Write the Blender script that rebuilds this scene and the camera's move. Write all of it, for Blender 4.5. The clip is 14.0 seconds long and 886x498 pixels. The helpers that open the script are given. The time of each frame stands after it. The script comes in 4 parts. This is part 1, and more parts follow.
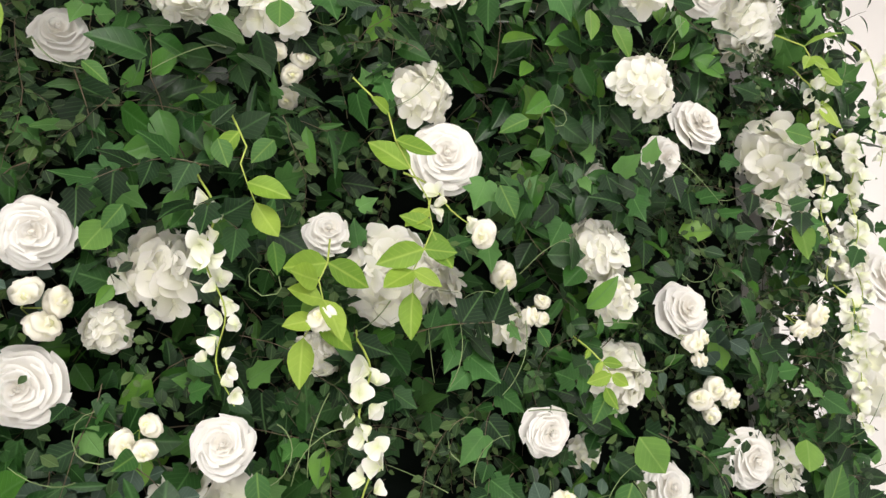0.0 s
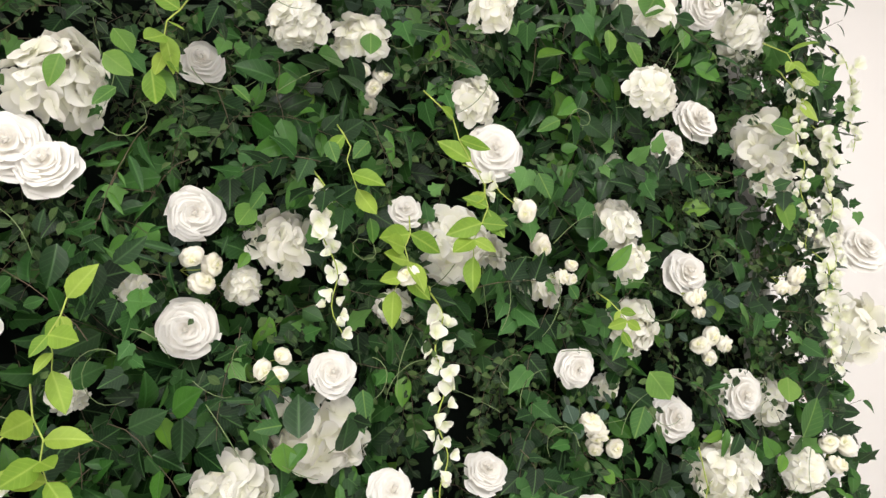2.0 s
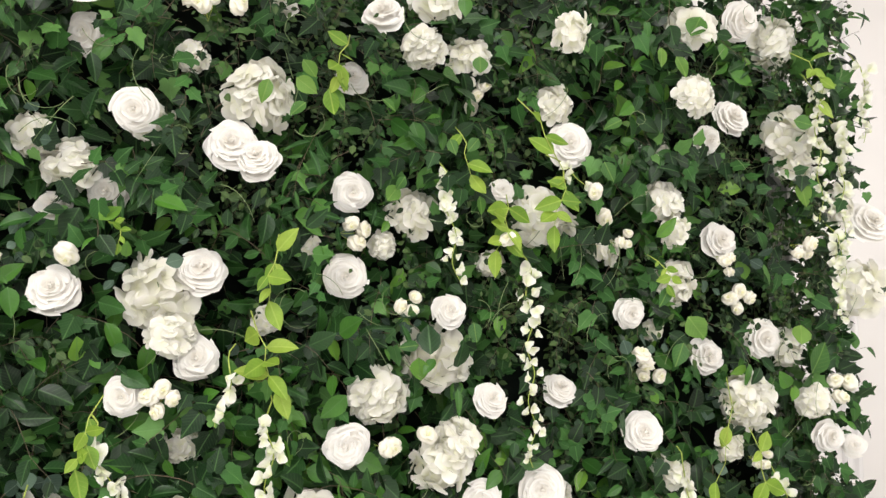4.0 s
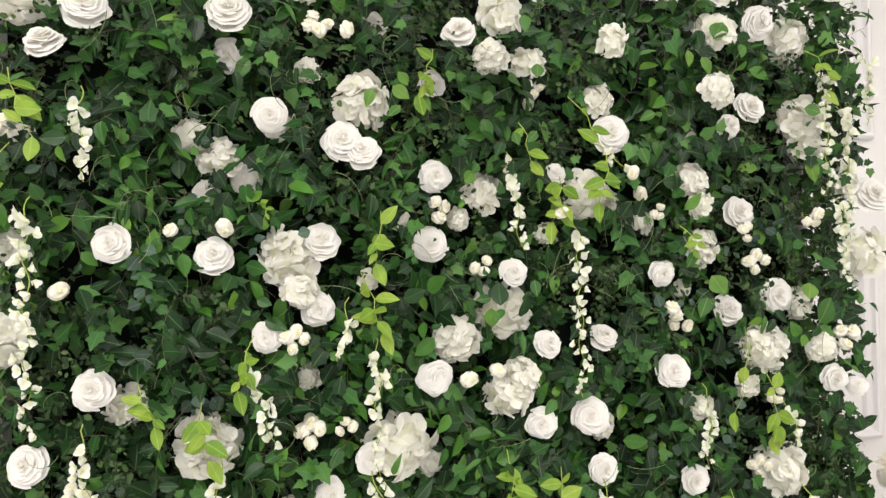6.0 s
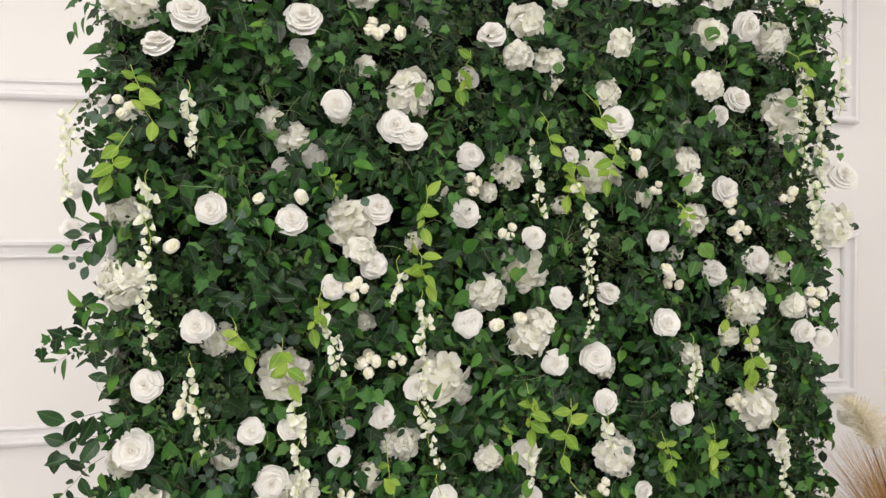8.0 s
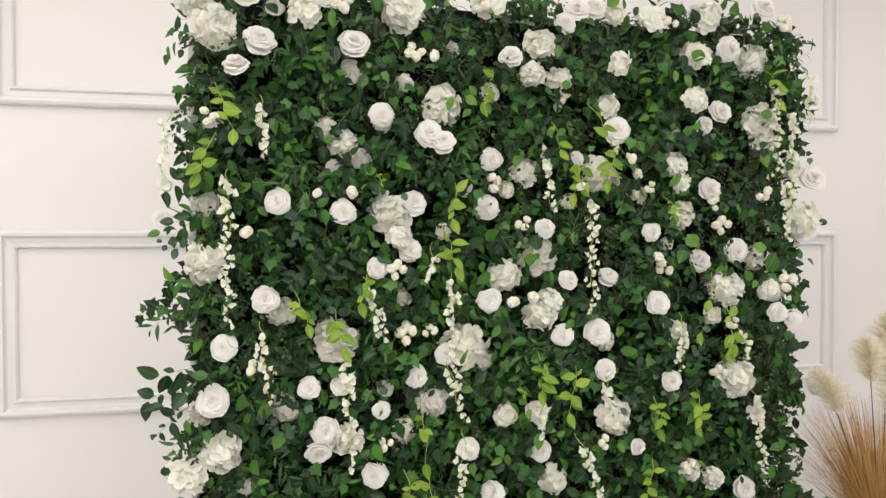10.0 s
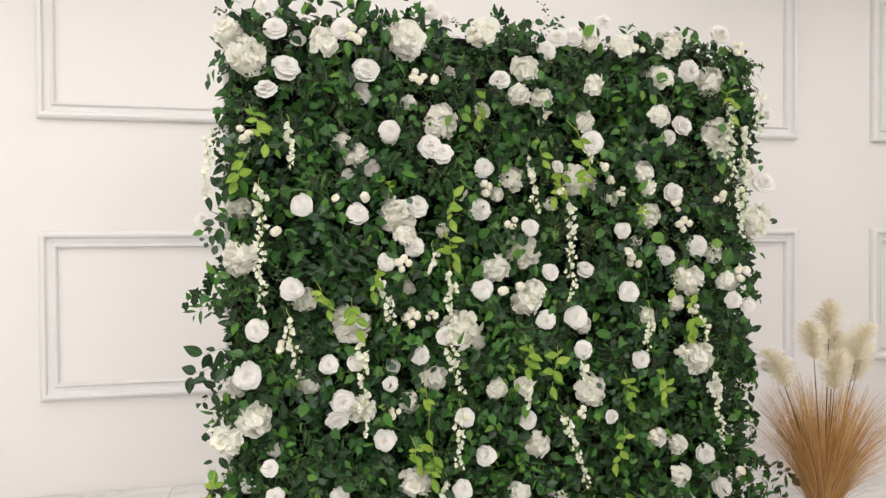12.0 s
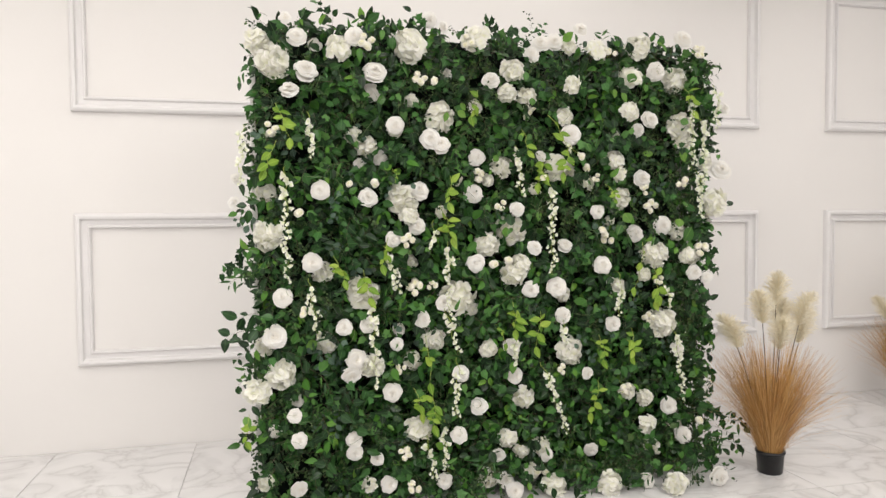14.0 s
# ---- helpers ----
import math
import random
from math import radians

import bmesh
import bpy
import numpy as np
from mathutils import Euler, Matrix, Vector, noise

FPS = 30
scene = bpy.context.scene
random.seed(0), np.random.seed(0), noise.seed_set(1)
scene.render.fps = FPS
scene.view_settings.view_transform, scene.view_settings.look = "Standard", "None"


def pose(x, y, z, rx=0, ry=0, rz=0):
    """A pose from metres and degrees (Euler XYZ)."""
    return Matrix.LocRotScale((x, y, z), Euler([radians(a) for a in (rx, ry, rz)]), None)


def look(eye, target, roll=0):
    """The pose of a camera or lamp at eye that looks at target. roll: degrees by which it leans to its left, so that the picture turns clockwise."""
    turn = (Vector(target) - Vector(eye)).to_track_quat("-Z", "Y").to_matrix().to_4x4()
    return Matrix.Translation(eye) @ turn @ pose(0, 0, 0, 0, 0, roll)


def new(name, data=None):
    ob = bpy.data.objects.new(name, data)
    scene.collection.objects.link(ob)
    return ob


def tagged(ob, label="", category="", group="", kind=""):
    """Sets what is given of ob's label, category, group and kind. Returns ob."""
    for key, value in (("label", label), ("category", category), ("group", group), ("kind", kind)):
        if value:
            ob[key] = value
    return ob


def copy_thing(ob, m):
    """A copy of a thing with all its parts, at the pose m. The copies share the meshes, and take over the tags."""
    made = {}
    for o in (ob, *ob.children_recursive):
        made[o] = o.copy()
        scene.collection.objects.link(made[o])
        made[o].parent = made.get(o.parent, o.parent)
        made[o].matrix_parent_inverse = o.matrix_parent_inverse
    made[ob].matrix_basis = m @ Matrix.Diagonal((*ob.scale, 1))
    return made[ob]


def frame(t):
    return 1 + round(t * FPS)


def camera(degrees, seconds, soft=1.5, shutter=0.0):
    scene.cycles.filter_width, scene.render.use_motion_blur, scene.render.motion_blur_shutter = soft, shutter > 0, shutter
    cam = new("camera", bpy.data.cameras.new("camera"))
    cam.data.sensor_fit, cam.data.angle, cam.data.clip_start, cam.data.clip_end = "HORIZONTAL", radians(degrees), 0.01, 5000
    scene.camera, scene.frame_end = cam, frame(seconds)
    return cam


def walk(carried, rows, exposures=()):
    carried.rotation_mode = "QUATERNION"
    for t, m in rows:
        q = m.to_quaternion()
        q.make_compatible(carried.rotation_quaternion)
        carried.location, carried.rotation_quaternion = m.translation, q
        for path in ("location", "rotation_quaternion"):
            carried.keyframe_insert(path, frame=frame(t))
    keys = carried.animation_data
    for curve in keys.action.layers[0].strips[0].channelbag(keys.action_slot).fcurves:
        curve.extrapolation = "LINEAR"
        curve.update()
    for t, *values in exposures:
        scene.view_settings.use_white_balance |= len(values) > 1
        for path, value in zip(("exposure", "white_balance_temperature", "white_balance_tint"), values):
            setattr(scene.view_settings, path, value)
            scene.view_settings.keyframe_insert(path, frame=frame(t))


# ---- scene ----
cam = camera(64.7, 14.0, soft=1.45)
PATH = [
    (0.0, (0.038, -0.833, 1.584), (0.698, 1.044, 1.791), -0.76),
    (0.5, (0.021, -0.870, 1.585), (0.672, 1.013, 1.760), -0.75),
    (1.0, (-0.011, -0.920, 1.572), (0.630, 0.967, 1.743), -0.81),
    (1.5, (-0.069, -0.996, 1.543), (0.572, 0.889, 1.726), -1.24),
    (2.0, (-0.109, -1.059, 1.541), (0.512, 0.835, 1.705), -1.25),
    (2.5, (-0.141, -1.145, 1.524), (0.462, 0.758, 1.654), -1.36),
    (3.0, (-0.186, -1.226, 1.514), (0.358, 0.695, 1.625), -1.03),
    (3.5, (-0.260, -1.305, 1.511), (0.268, 0.622, 1.611), -0.64),
    (6.0, (-0.502, -1.709, 1.477), (-0.081, 0.246, 1.505), -1.11),
    (6.5, (-0.533, -1.778, 1.469), (-0.117, 0.179, 1.482), -1.56),
    (7.0, (-0.567, -1.879, 1.458), (-0.173, 0.082, 1.450), -0.99),
    (7.5, (-0.612, -1.953, 1.449), (-0.224, 0.009, 1.423), -0.53),
    (8.0, (-0.669, -2.049, 1.458), (-0.259, -0.093, 1.408), -0.37),
    (10.5, (-0.855, -2.524, 1.407), (-0.454, -0.565, 1.369), 0.01),
    (11.0, (-0.876, -2.640, 1.407), (-0.477, -0.681, 1.366), -0.00),
    (11.5, (-0.902, -2.728, 1.406), (-0.495, -0.770, 1.370), -0.16),
    (12.0, (-0.947, -2.807, 1.398), (-0.519, -0.853, 1.364), -0.30),
    (12.5, (-0.994, -2.908, 1.399), (-0.542, -0.960, 1.349), -0.25),
    (13.0, (-1.014, -3.031, 1.394), (-0.567, -1.083, 1.338), -0.40),
    (13.5, (-1.044, -3.136, 1.395), (-0.591, -1.190, 1.325), -0.45),
    (14.0, (-1.101, -3.236, 1.387), (-0.636, -1.292, 1.304), -0.43),
]
walk(cam, [(t, look(eye, target, roll)) for t, eye, target, roll in PATH],
     exposures=[(0.0, -0.33), (3.5, -0.40), (6.0, -0.50), (8.0, -0.74), (10.5, -0.78), (14.0, -0.77)])

# ---------------------------------------------------------------- light
world = bpy.data.worlds.new("showroom_world")
scene.world = world
world.use_nodes = True
world.node_tree.nodes["Background"].inputs["Color"].default_value = (1.0, 0.96, 0.92, 1)
world.node_tree.nodes["Background"].inputs["Strength"].default_value = 0.1


def ceiling_lamp(x, y, sx, sy, watts, colour):
    data = bpy.data.lights.new("ceiling_lamp", "AREA")
    data.shape, data.size, data.size_y, data.energy, data.color = "RECTANGLE", sx, sy, watts, colour
    lamp = new("ceiling_lamp", data)
    lamp.matrix_world = pose(x, y, 3.47, 0, 0, 0)
    return lamp


ceiling_lamp(-1.7, -2.9, 1.2, 2.4, 150, (1.0, 0.965, 0.93))
ceiling_lamp(1.0, -2.9, 1.2, 2.4, 105, (1.0, 0.965, 0.935))
ceiling_lamp(-1.8, -5.6, 2.4, 1.2, 160, (1.0, 0.965, 0.93))
ceiling_lamp(1.8, -5.6, 2.4, 1.2, 120, (1.0, 0.965, 0.935))
ceiling_lamp(-3.1, -0.5, 1.6, 0.6, 45, (1.0, 0.95, 0.89))
ceiling_lamp(0.1, 0.45, 2.6, 0.5, 26, (1.0, 0.95, 0.90))
ceiling_lamp(3.3, -0.4, 1.6, 0.6, 36, (1.0, 0.95, 0.90))


# ---------------------------------------------------------------- materials
def mat(name):
    m = bpy.data.materials.new(name)
    m.use_nodes = True
    nt = m.node_tree
    return m, nt, nt.nodes["Principled BSDF"], nt.nodes["Material Output"]


def node(nt, kind, **values):
    n = nt.nodes.new(kind)
    for key, value in values.items():
        n.inputs[key.replace("_", " ")].default_value = value
    return n


def ramp(nt, source, stops):
    r = nt.nodes.new("ShaderNodeValToRGB")
    el = r.color_ramp.elements
    while len(el) < len(stops):
        el.new(0.5)
    for e, (p, c) in zip(el, stops):
        e.position, e.color = p, (*c, 1)
    nt.links.new(source, r.inputs["Fac"])
    return r.outputs["Color"]


def mix(nt, fac, a, b, blend="MIX"):
    n = nt.nodes.new("ShaderNodeMix")
    n.data_type, n.blend_type = "RGBA", blend
    for socket, value in ((n.inputs[0], fac), (n.inputs[6], a), (n.inputs[7], b)):
        if hasattr(value, "node"):
            nt.links.new(value, socket)
        else:
            socket.default_value = value if isinstance(value, float) else (*value, 1)
    return n.outputs[2]


def maths(nt, op, a, b=0.0, clamp=False):
    n = nt.nodes.new("ShaderNodeMath")
    n.operation, n.use_clamp = op, clamp
    for socket, value in ((n.inputs[0], a), (n.inputs[1], b)):
        if hasattr(value, "node"):
            nt.links.new(value, socket)
        else:
            socket.default_value = value
    return n.outputs[0]


def bump(nt, height, strength, distance, bsdf):
    b = node(nt, "ShaderNodeBump", Strength=strength, Distance=distance)
    nt.links.new(height, b.inputs["Height"])
    nt.links.new(b.outputs["Normal"], bsdf.inputs["Normal"])
    return b


def thin(nt, bsdf, out, colour, share):
    """Lets light through a thin leaf or petal."""
    tr = nt.nodes.new("ShaderNodeBsdfTranslucent")
    ms = nt.nodes.new("ShaderNodeMixShader")
    ms.inputs[0].default_value = share
    if hasattr(colour, "node"):
        nt.links.new(colour, tr.inputs["Color"])
    else:
        tr.inputs["Color"].default_value = (*colour, 1)
    nt.links.new(bsdf.outputs[0], ms.inputs[1])
    nt.links.new(tr.outputs[0], ms.inputs[2])
    nt.links.new(ms.outputs[0], out.inputs["Surface"])


def leaf_material(name, stops, vein, rough, single=False, gloss=0.24, share=0.15):
    """Waxy cloth leaf: its own shade per leaf, paler midrib and side veins, blotches."""
    m, nt, bsdf, out = mat(name)
    if single:
        rnd = nt.nodes.new("ShaderNodeObjectInfo").outputs["Random"]
    else:
        rnd = nt.nodes.new("ShaderNodeNewGeometry").outputs["Random Per Island"]
    base = ramp(nt, rnd, stops)
    uv = nt.nodes.new("ShaderNodeUVMap")
    sep = nt.nodes.new("ShaderNodeSeparateXYZ")
    nt.links.new(uv.outputs[0], sep.inputs[0])
    au = maths(nt, "ABSOLUTE", sep.outputs[0])
    mid = maths(nt, "SUBTRACT", 1.0, maths(nt, "MULTIPLY", au, 26.0), True)
    skew = maths(nt, "SUBTRACT", sep.outputs[1], maths(nt, "MULTIPLY", au, 0.9))
    saw = maths(nt, "PINGPONG", maths(nt, "MULTIPLY", skew, 7.0), 0.5)
    side = maths(nt, "MULTIPLY", maths(nt, "SUBTRACT", 1.0, maths(nt, "MULTIPLY", saw, 7.0), True), 0.26)
    lines = maths(nt, "MAXIMUM", mid, side)
    geo = nt.nodes.new("ShaderNodeNewGeometry")
    blot = node(nt, "ShaderNodeTexNoise", Scale=38.0, Detail=4.0)
    nt.links.new(geo.outputs["Position"], blot.inputs["Vector"])
    col = mix(nt, maths(nt, "MULTIPLY", lines, 0.55), base, vein)
    dark = mix(nt, blot.outputs[0], (0.62, 0.66, 0.62), (1.25, 1.2, 1.15))
    col = mix(nt, 1.0, col, dark, "MULTIPLY")
    nt.links.new(col, bsdf.inputs["Base Color"])
    bsdf.inputs["Roughness"].default_value = rough
    bsdf.inputs["Specular IOR Level"].default_value = gloss
    bump(nt, maths(nt, "ADD", maths(nt, "MULTIPLY", lines, -1.0), blot.outputs[0]), 0.35, 0.0015, bsdf)
    thin(nt, bsdf, out, col, share)
    return m


IVY = [(0.0, (0.003, 0.013, 0.004)), (0.40, (0.008, 0.034, 0.009)), (0.68, (0.022, 0.080, 0.016)), (0.88, (0.048, 0.150, 0.034)), (1.0, (0.115, 0.255, 0.066))]
BROAD = [(0.0, (0.004, 0.017, 0.004)), (0.45, (0.010, 0.045, 0.009)), (0.70, (0.028, 0.105, 0.015)), (0.90, (0.066, 0.195, 0.022)), (1.0, (0.140, 0.290, 0.036))]
FINE = [(0.0, (0.009, 0.023, 0.008)), (0.5, (0.023, 0.054, 0.016)), (1.0, (0.077, 0.131, 0.038))]
NARROW = [(0.0, (0.008, 0.031, 0.009)), (0.6, (0.023, 0.083, 0.016)), (1.0, (0.077, 0.198, 0.032))]
ROUND = [(0.0, (0.024, 0.050, 0.036)), (1.0, (0.095, 0.155, 0.115))]
LIME = [(0.0, (0.126, 0.252, 0.027)), (0.5, (0.207, 0.351, 0.041)), (1.0, (0.306, 0.432, 0.068))]
ivy_mat = leaf_material("ivy_leaf", IVY, (0.13, 0.27, 0.09), 0.44, gloss=0.22)
broad_mat = leaf_material("broad_leaf", BROAD, (0.08, 0.18, 0.06), 0.34, gloss=0.32)
fine_mat = leaf_material("fine_leaf", FINE, (0.10, 0.18, 0.07), 0.5)
narrow_mat = leaf_material("narrow_leaf", NARROW, (0.08, 0.20, 0.06), 0.4)
round_mat = leaf_material("eucalyptus_leaf", ROUND, (0.18, 0.26, 0.20), 0.55)
lime_mat = leaf_material("lime_leaf", LIME, (0.42, 0.55, 0.12), 0.45, True, share=0.25)
bright_one = leaf_material("bright_leaf", [(0.0, (0.035, 0.110, 0.030)), (0.6, (0.075, 0.190, 0.035)), (1.0, (0.170, 0.310, 0.055))], (0.25, 0.40, 0.10), 0.4, True, share=0.25)
ivy_one = leaf_material("single_ivy_leaf", IVY, (0.13, 0.27, 0.09), 0.44, True, gloss=0.22)
broad_one = leaf_material("single_broad_leaf", BROAD, (0.08, 0.18, 0.06), 0.34, True, gloss=0.32)


def petal_material(name, tint, deep, share=0.22):
    """Soft white cloth petal, a little creamier towards its base and in rolled grooves, with fine woven creases."""
    m, nt, bsdf, out = mat(name)
    uv = nt.nodes.new("ShaderNodeUVMap")
    sep = nt.nodes.new("ShaderNodeSeparateXYZ")
    nt.links.new(uv.outputs[0], sep.inputs[0])
    rnd = nt.nodes.new("ShaderNodeObjectInfo").outputs["Random"]
    body = mix(nt, maths(nt, "MULTIPLY", rnd, 0.5), tint, (tint[0] * 0.96, tint[1] * 0.93, tint[2] * 0.87))
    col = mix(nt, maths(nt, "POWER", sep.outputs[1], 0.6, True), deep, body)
    geo = nt.nodes.new("ShaderNodeNewGeometry")
    weave = node(nt, "ShaderNodeTexNoise", Scale=300.0, Detail=3.0)
    crease = node(nt, "ShaderNodeTexNoise", Scale=55.0, Detail=4.0, Distortion=1.2)
    for n in (weave, crease):
        nt.links.new(geo.outputs["Position"], n.inputs["Vector"])
    col = mix(nt, 1.0, col, mix(nt, crease.outputs[0], (0.95, 0.945, 0.93), (1.02, 1.02, 1.02)), "MULTIPLY")
    nt.links.new(col, bsdf.inputs["Base Color"])
    bsdf.inputs["Roughness"].default_value = 0.8
    bsdf.inputs["Specular IOR Level"].default_value = 0.2
    bump(nt, maths(nt, "ADD", crease.outputs[0], maths(nt, "MULTIPLY", weave.outputs[0], 0.25)), 0.35, 0.002, bsdf)
    thin(nt, bsdf, out, col, share)
    return m


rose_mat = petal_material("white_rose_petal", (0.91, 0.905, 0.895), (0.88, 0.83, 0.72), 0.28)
hydrangea_mat = petal_material("hydrangea_petal", (0.90, 0.895, 0.87), (0.84, 0.85, 0.62), 0.3)
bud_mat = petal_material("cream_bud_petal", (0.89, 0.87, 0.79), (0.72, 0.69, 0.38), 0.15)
wisteria_mat = petal_material("wisteria_petal", (0.91, 0.91, 0.885), (0.80, 0.86, 0.52), 0.32)


def plain(name, colour, rough, scale=40.0, vary=0.25, height=0.2, gloss=0.4):
    m, nt, bsdf, out = mat(name)
    geo = nt.nodes.new("ShaderNodeNewGeometry")
    n = node(nt, "ShaderNodeTexNoise", Scale=scale, Detail=5.0)
    nt.links.new(geo.outputs["Position"], n.inputs["Vector"])
    lo, hi = [c * (1 - vary) for c in colour], [min(1.0, c * (1 + vary)) for c in colour]
    nt.links.new(mix(nt, n.outputs[0], lo, hi), bsdf.inputs["Base Color"])
    bsdf.inputs["Roughness"].default_value = rough
    bsdf.inputs["Specular IOR Level"].default_value = gloss
    bump(nt, n.outputs[0], height, 0.002, bsdf)
    return m


lime_stem_mat = plain("lime_stem", (0.34, 0.42, 0.08), 0.5)
stem_mat = plain("brown_stem", (0.10, 0.075, 0.045), 0.6)
tendril_mat = plain("green_tendril", (0.16, 0.22, 0.09), 0.5)
heart_mat = plain("green_heart", (0.68, 0.67, 0.36), 0.7)
# nearly black: the shade between the leaves is put into this backing's colour
shade_net_mat = plain("gap_shade_net", (0.006, 0.009, 0.007), 0.9, gloss=0.05)
edge_mat = plain("white_cloth_edge", (0.62, 0.61, 0.59), 0.7, 90.0, 0.06)
pot_mat = plain("black_pot", (0.012, 0.012, 0.013), 0.35, 30.0, 0.3, 0.1)
stalk_mat = plain("dark_stalk", (0.05, 0.030, 0.020), 0.6)


def paint_material():
    """Warm white wall paint with roller texture and faint scuffs."""
    m, nt, bsdf, out = mat("white_wall_paint")
    geo = nt.nodes.new("ShaderNodeNewGeometry")
    wide = node(nt, "ShaderNodeTexNoise", Scale=1.3, Detail=5.0)
    small = node(nt, "ShaderNodeTexNoise", Scale=220.0, Detail=2.0)
    for n in (wide, small):
        nt.links.new(geo.outputs["Position"], n.inputs["Vector"])
    nt.links.new(mix(nt, wide.outputs[0], (0.79, 0.77, 0.755), (0.83, 0.81, 0.795)), bsdf.inputs["Base Color"])
    bsdf.inputs["Roughness"].default_value = 0.55
    bsdf.inputs["Specular IOR Level"].default_value = 0.3
    bump(nt, small.outputs[0], 0.08, 0.001, bsdf)
    return m


def marble_material():
    """Polished pale marble tile with soft grey veins; a shade of its own per tile."""
    m, nt, bsdf, out = mat("pale_marble_tile")
    geo = nt.nodes.new("ShaderNodeNewGeometry")
    rnd = nt.nodes.new("ShaderNodeObjectInfo").outputs["Random"]
    shift = nt.nodes.new("ShaderNodeVectorMath")
    shift.operation = "MULTIPLY_ADD"
    nt.links.new(geo.outputs["Position"], shift.inputs[0])
    shift.inputs[1].default_value = (1, 1, 1)
    comb = nt.nodes.new("ShaderNodeCombineXYZ")
    for k, f in enumerate((37.0, 17.0, 5.0)):
        nt.links.new(maths(nt, "MULTIPLY", rnd, f), comb.inputs[k])
    nt.links.new(comb.outputs[0], shift.inputs[2])
    warp = node(nt, "ShaderNodeTexNoise", Scale=1.8, Detail=7.0, Distortion=1.6)
    cloud = node(nt, "ShaderNodeTexNoise", Scale=3.5, Detail=6.0)
    for n in (warp, cloud):
        nt.links.new(shift.outputs[0], n.inputs["Vector"])
    vein = maths(nt, "ABSOLUTE", maths(nt, "SUBTRACT", warp.outputs[0], 0.5))
    line = ramp(nt, vein, [(0.0, (0.70, 0.69, 0.69)), (0.02, (0.86, 0.86, 0.86)), (0.09, (1, 1, 1))])
    base = mix(nt, cloud.outputs[0], (0.70, 0.69, 0.69), (0.80, 0.79, 0.785))
    nt.links.new(mix(nt, 0.7, base, line, "MULTIPLY"), bsdf.inputs["Base Color"])
    bsdf.inputs["Roughness"].default_value = 0.22
    return m


wall_mat, marble_mat = paint_material(), marble_material()
moulding_mat = plain("white_moulding", (0.78, 0.765, 0.765), 0.42, 25.0, 0.03, 0.05)
ceiling_mat = plain("white_ceiling", (0.82, 0.81, 0.79), 0.8, 60.0, 0.03, 0.05)
grout_mat = plain("grey_grout", (0.58, 0.57, 0.56), 0.8)


def straw_material():
    m, nt, bsdf, out = mat("tan_straw")
    rnd = nt.nodes.new("ShaderNodeNewGeometry").outputs["Random Per Island"]
    col = ramp(nt, rnd, [(0.0, (0.34, 0.16, 0.045)), (0.5, (0.60, 0.34, 0.11)), (1.0, (0.80, 0.54, 0.24))])
    nt.links.new(col, bsdf.inputs["Base Color"])
    bsdf.inputs["Roughness"].default_value = 0.5
    thin(nt, bsdf, out, col, 0.2)
    return m


def plume_material():
    m, nt, bsdf, out = mat("cream_plume")
    rnd = nt.nodes.new("ShaderNodeNewGeometry").outputs["Random Per Island"]
    col = ramp(nt, rnd, [(0.0, (0.86, 0.79, 0.62)), (1.0, (0.93, 0.90, 0.80))])
    nt.links.new(col, bsdf.inputs["Base Color"])
    bsdf.inputs["Roughness"].default_value = 0.8
    thin(nt, bsdf, out, col, 0.5)
    return m


straw_mat, plume_mat = straw_material(), plume_material()


# ---------------------------------------------------------------- mesh helpers
def part(name, bm, material, parent=None, label="", smooth=False):
    me = bpy.data.meshes.new(name)
    bm.to_mesh(me)
    bm.free()
    me.materials.append(material)
    if smooth:
        me.shade_smooth()
    ob = new(name, me)
    ob.parent = parent
    return tagged(ob, label)


def mesh_part(name, me, parent=None, label=""):
    ob = new(name, me)
    ob.parent = parent
    return tagged(ob, label)


def box(bm, x0, y0, z0, x1, y1, z1, bevel=0.0):
    m = Matrix.LocRotScale(((x0 + x1) / 2, (y0 + y1) / 2, (z0 + z1) / 2), None, (x1 - x0, y1 - y0, z1 - z0))
    made = bmesh.ops.create_cube(bm, size=1, matrix=m)
    if bevel:
        edges = list({e for v in made["verts"] for e in v.link_edges})
        bmesh.ops.bevel(bm, geom=edges, offset=bevel, segments=2, affect="EDGES")
    return bm


def raw_mesh(name, verts, faces, uvs, material, smooth=True):
    """A mesh from arrays; uvs are given per vertex."""
    me = bpy.data.meshes.new(name)
    me.from_pydata([tuple(v) for v in verts], [], [tuple(f) for f in faces])
    if uvs is not None:
        layer = me.uv_layers.new(name="leaf")
        idx = np.zeros(len(me.loops), dtype=np.int32)
        me.loops.foreach_get("vertex_index", idx)
        layer.data.foreach_set("uv", np.asarray(uvs, dtype=np.float32)[idx].ravel())
    me.materials.append(material)
    if smooth:
        me.shade_smooth()
    me.update()
    return me


def tube(points, radius, sides=5, taper=0.5):
    """Verts and faces of a thin round stem along the points."""
    pts = np.asarray(points, dtype=float)
    n = len(pts)
    verts, faces = [], []
    for i, p in enumerate(pts):
        d = pts[min(i + 1, n - 1)] - pts[max(i - 1, 0)]
        d /= np.linalg.norm(d) + 1e-9
        a = np.cross(d, (0.31, 0.83, 0.46))
        a /= np.linalg.norm(a) + 1e-9
        b = np.cross(d, a)
        r = radius * (1 - (1 - taper) * i / (n - 1))
        for k in range(sides):
            w = 2 * math.pi * k / sides
            verts.append(p + r * (math.cos(w) * a + math.sin(w) * b))
    for i in range(n - 1):
        for k in range(sides):
            j = (k + 1) % sides
            faces.append((i * sides + k, i * sides + j, (i + 1) * sides + j, (i + 1) * sides + k))
    return verts, faces


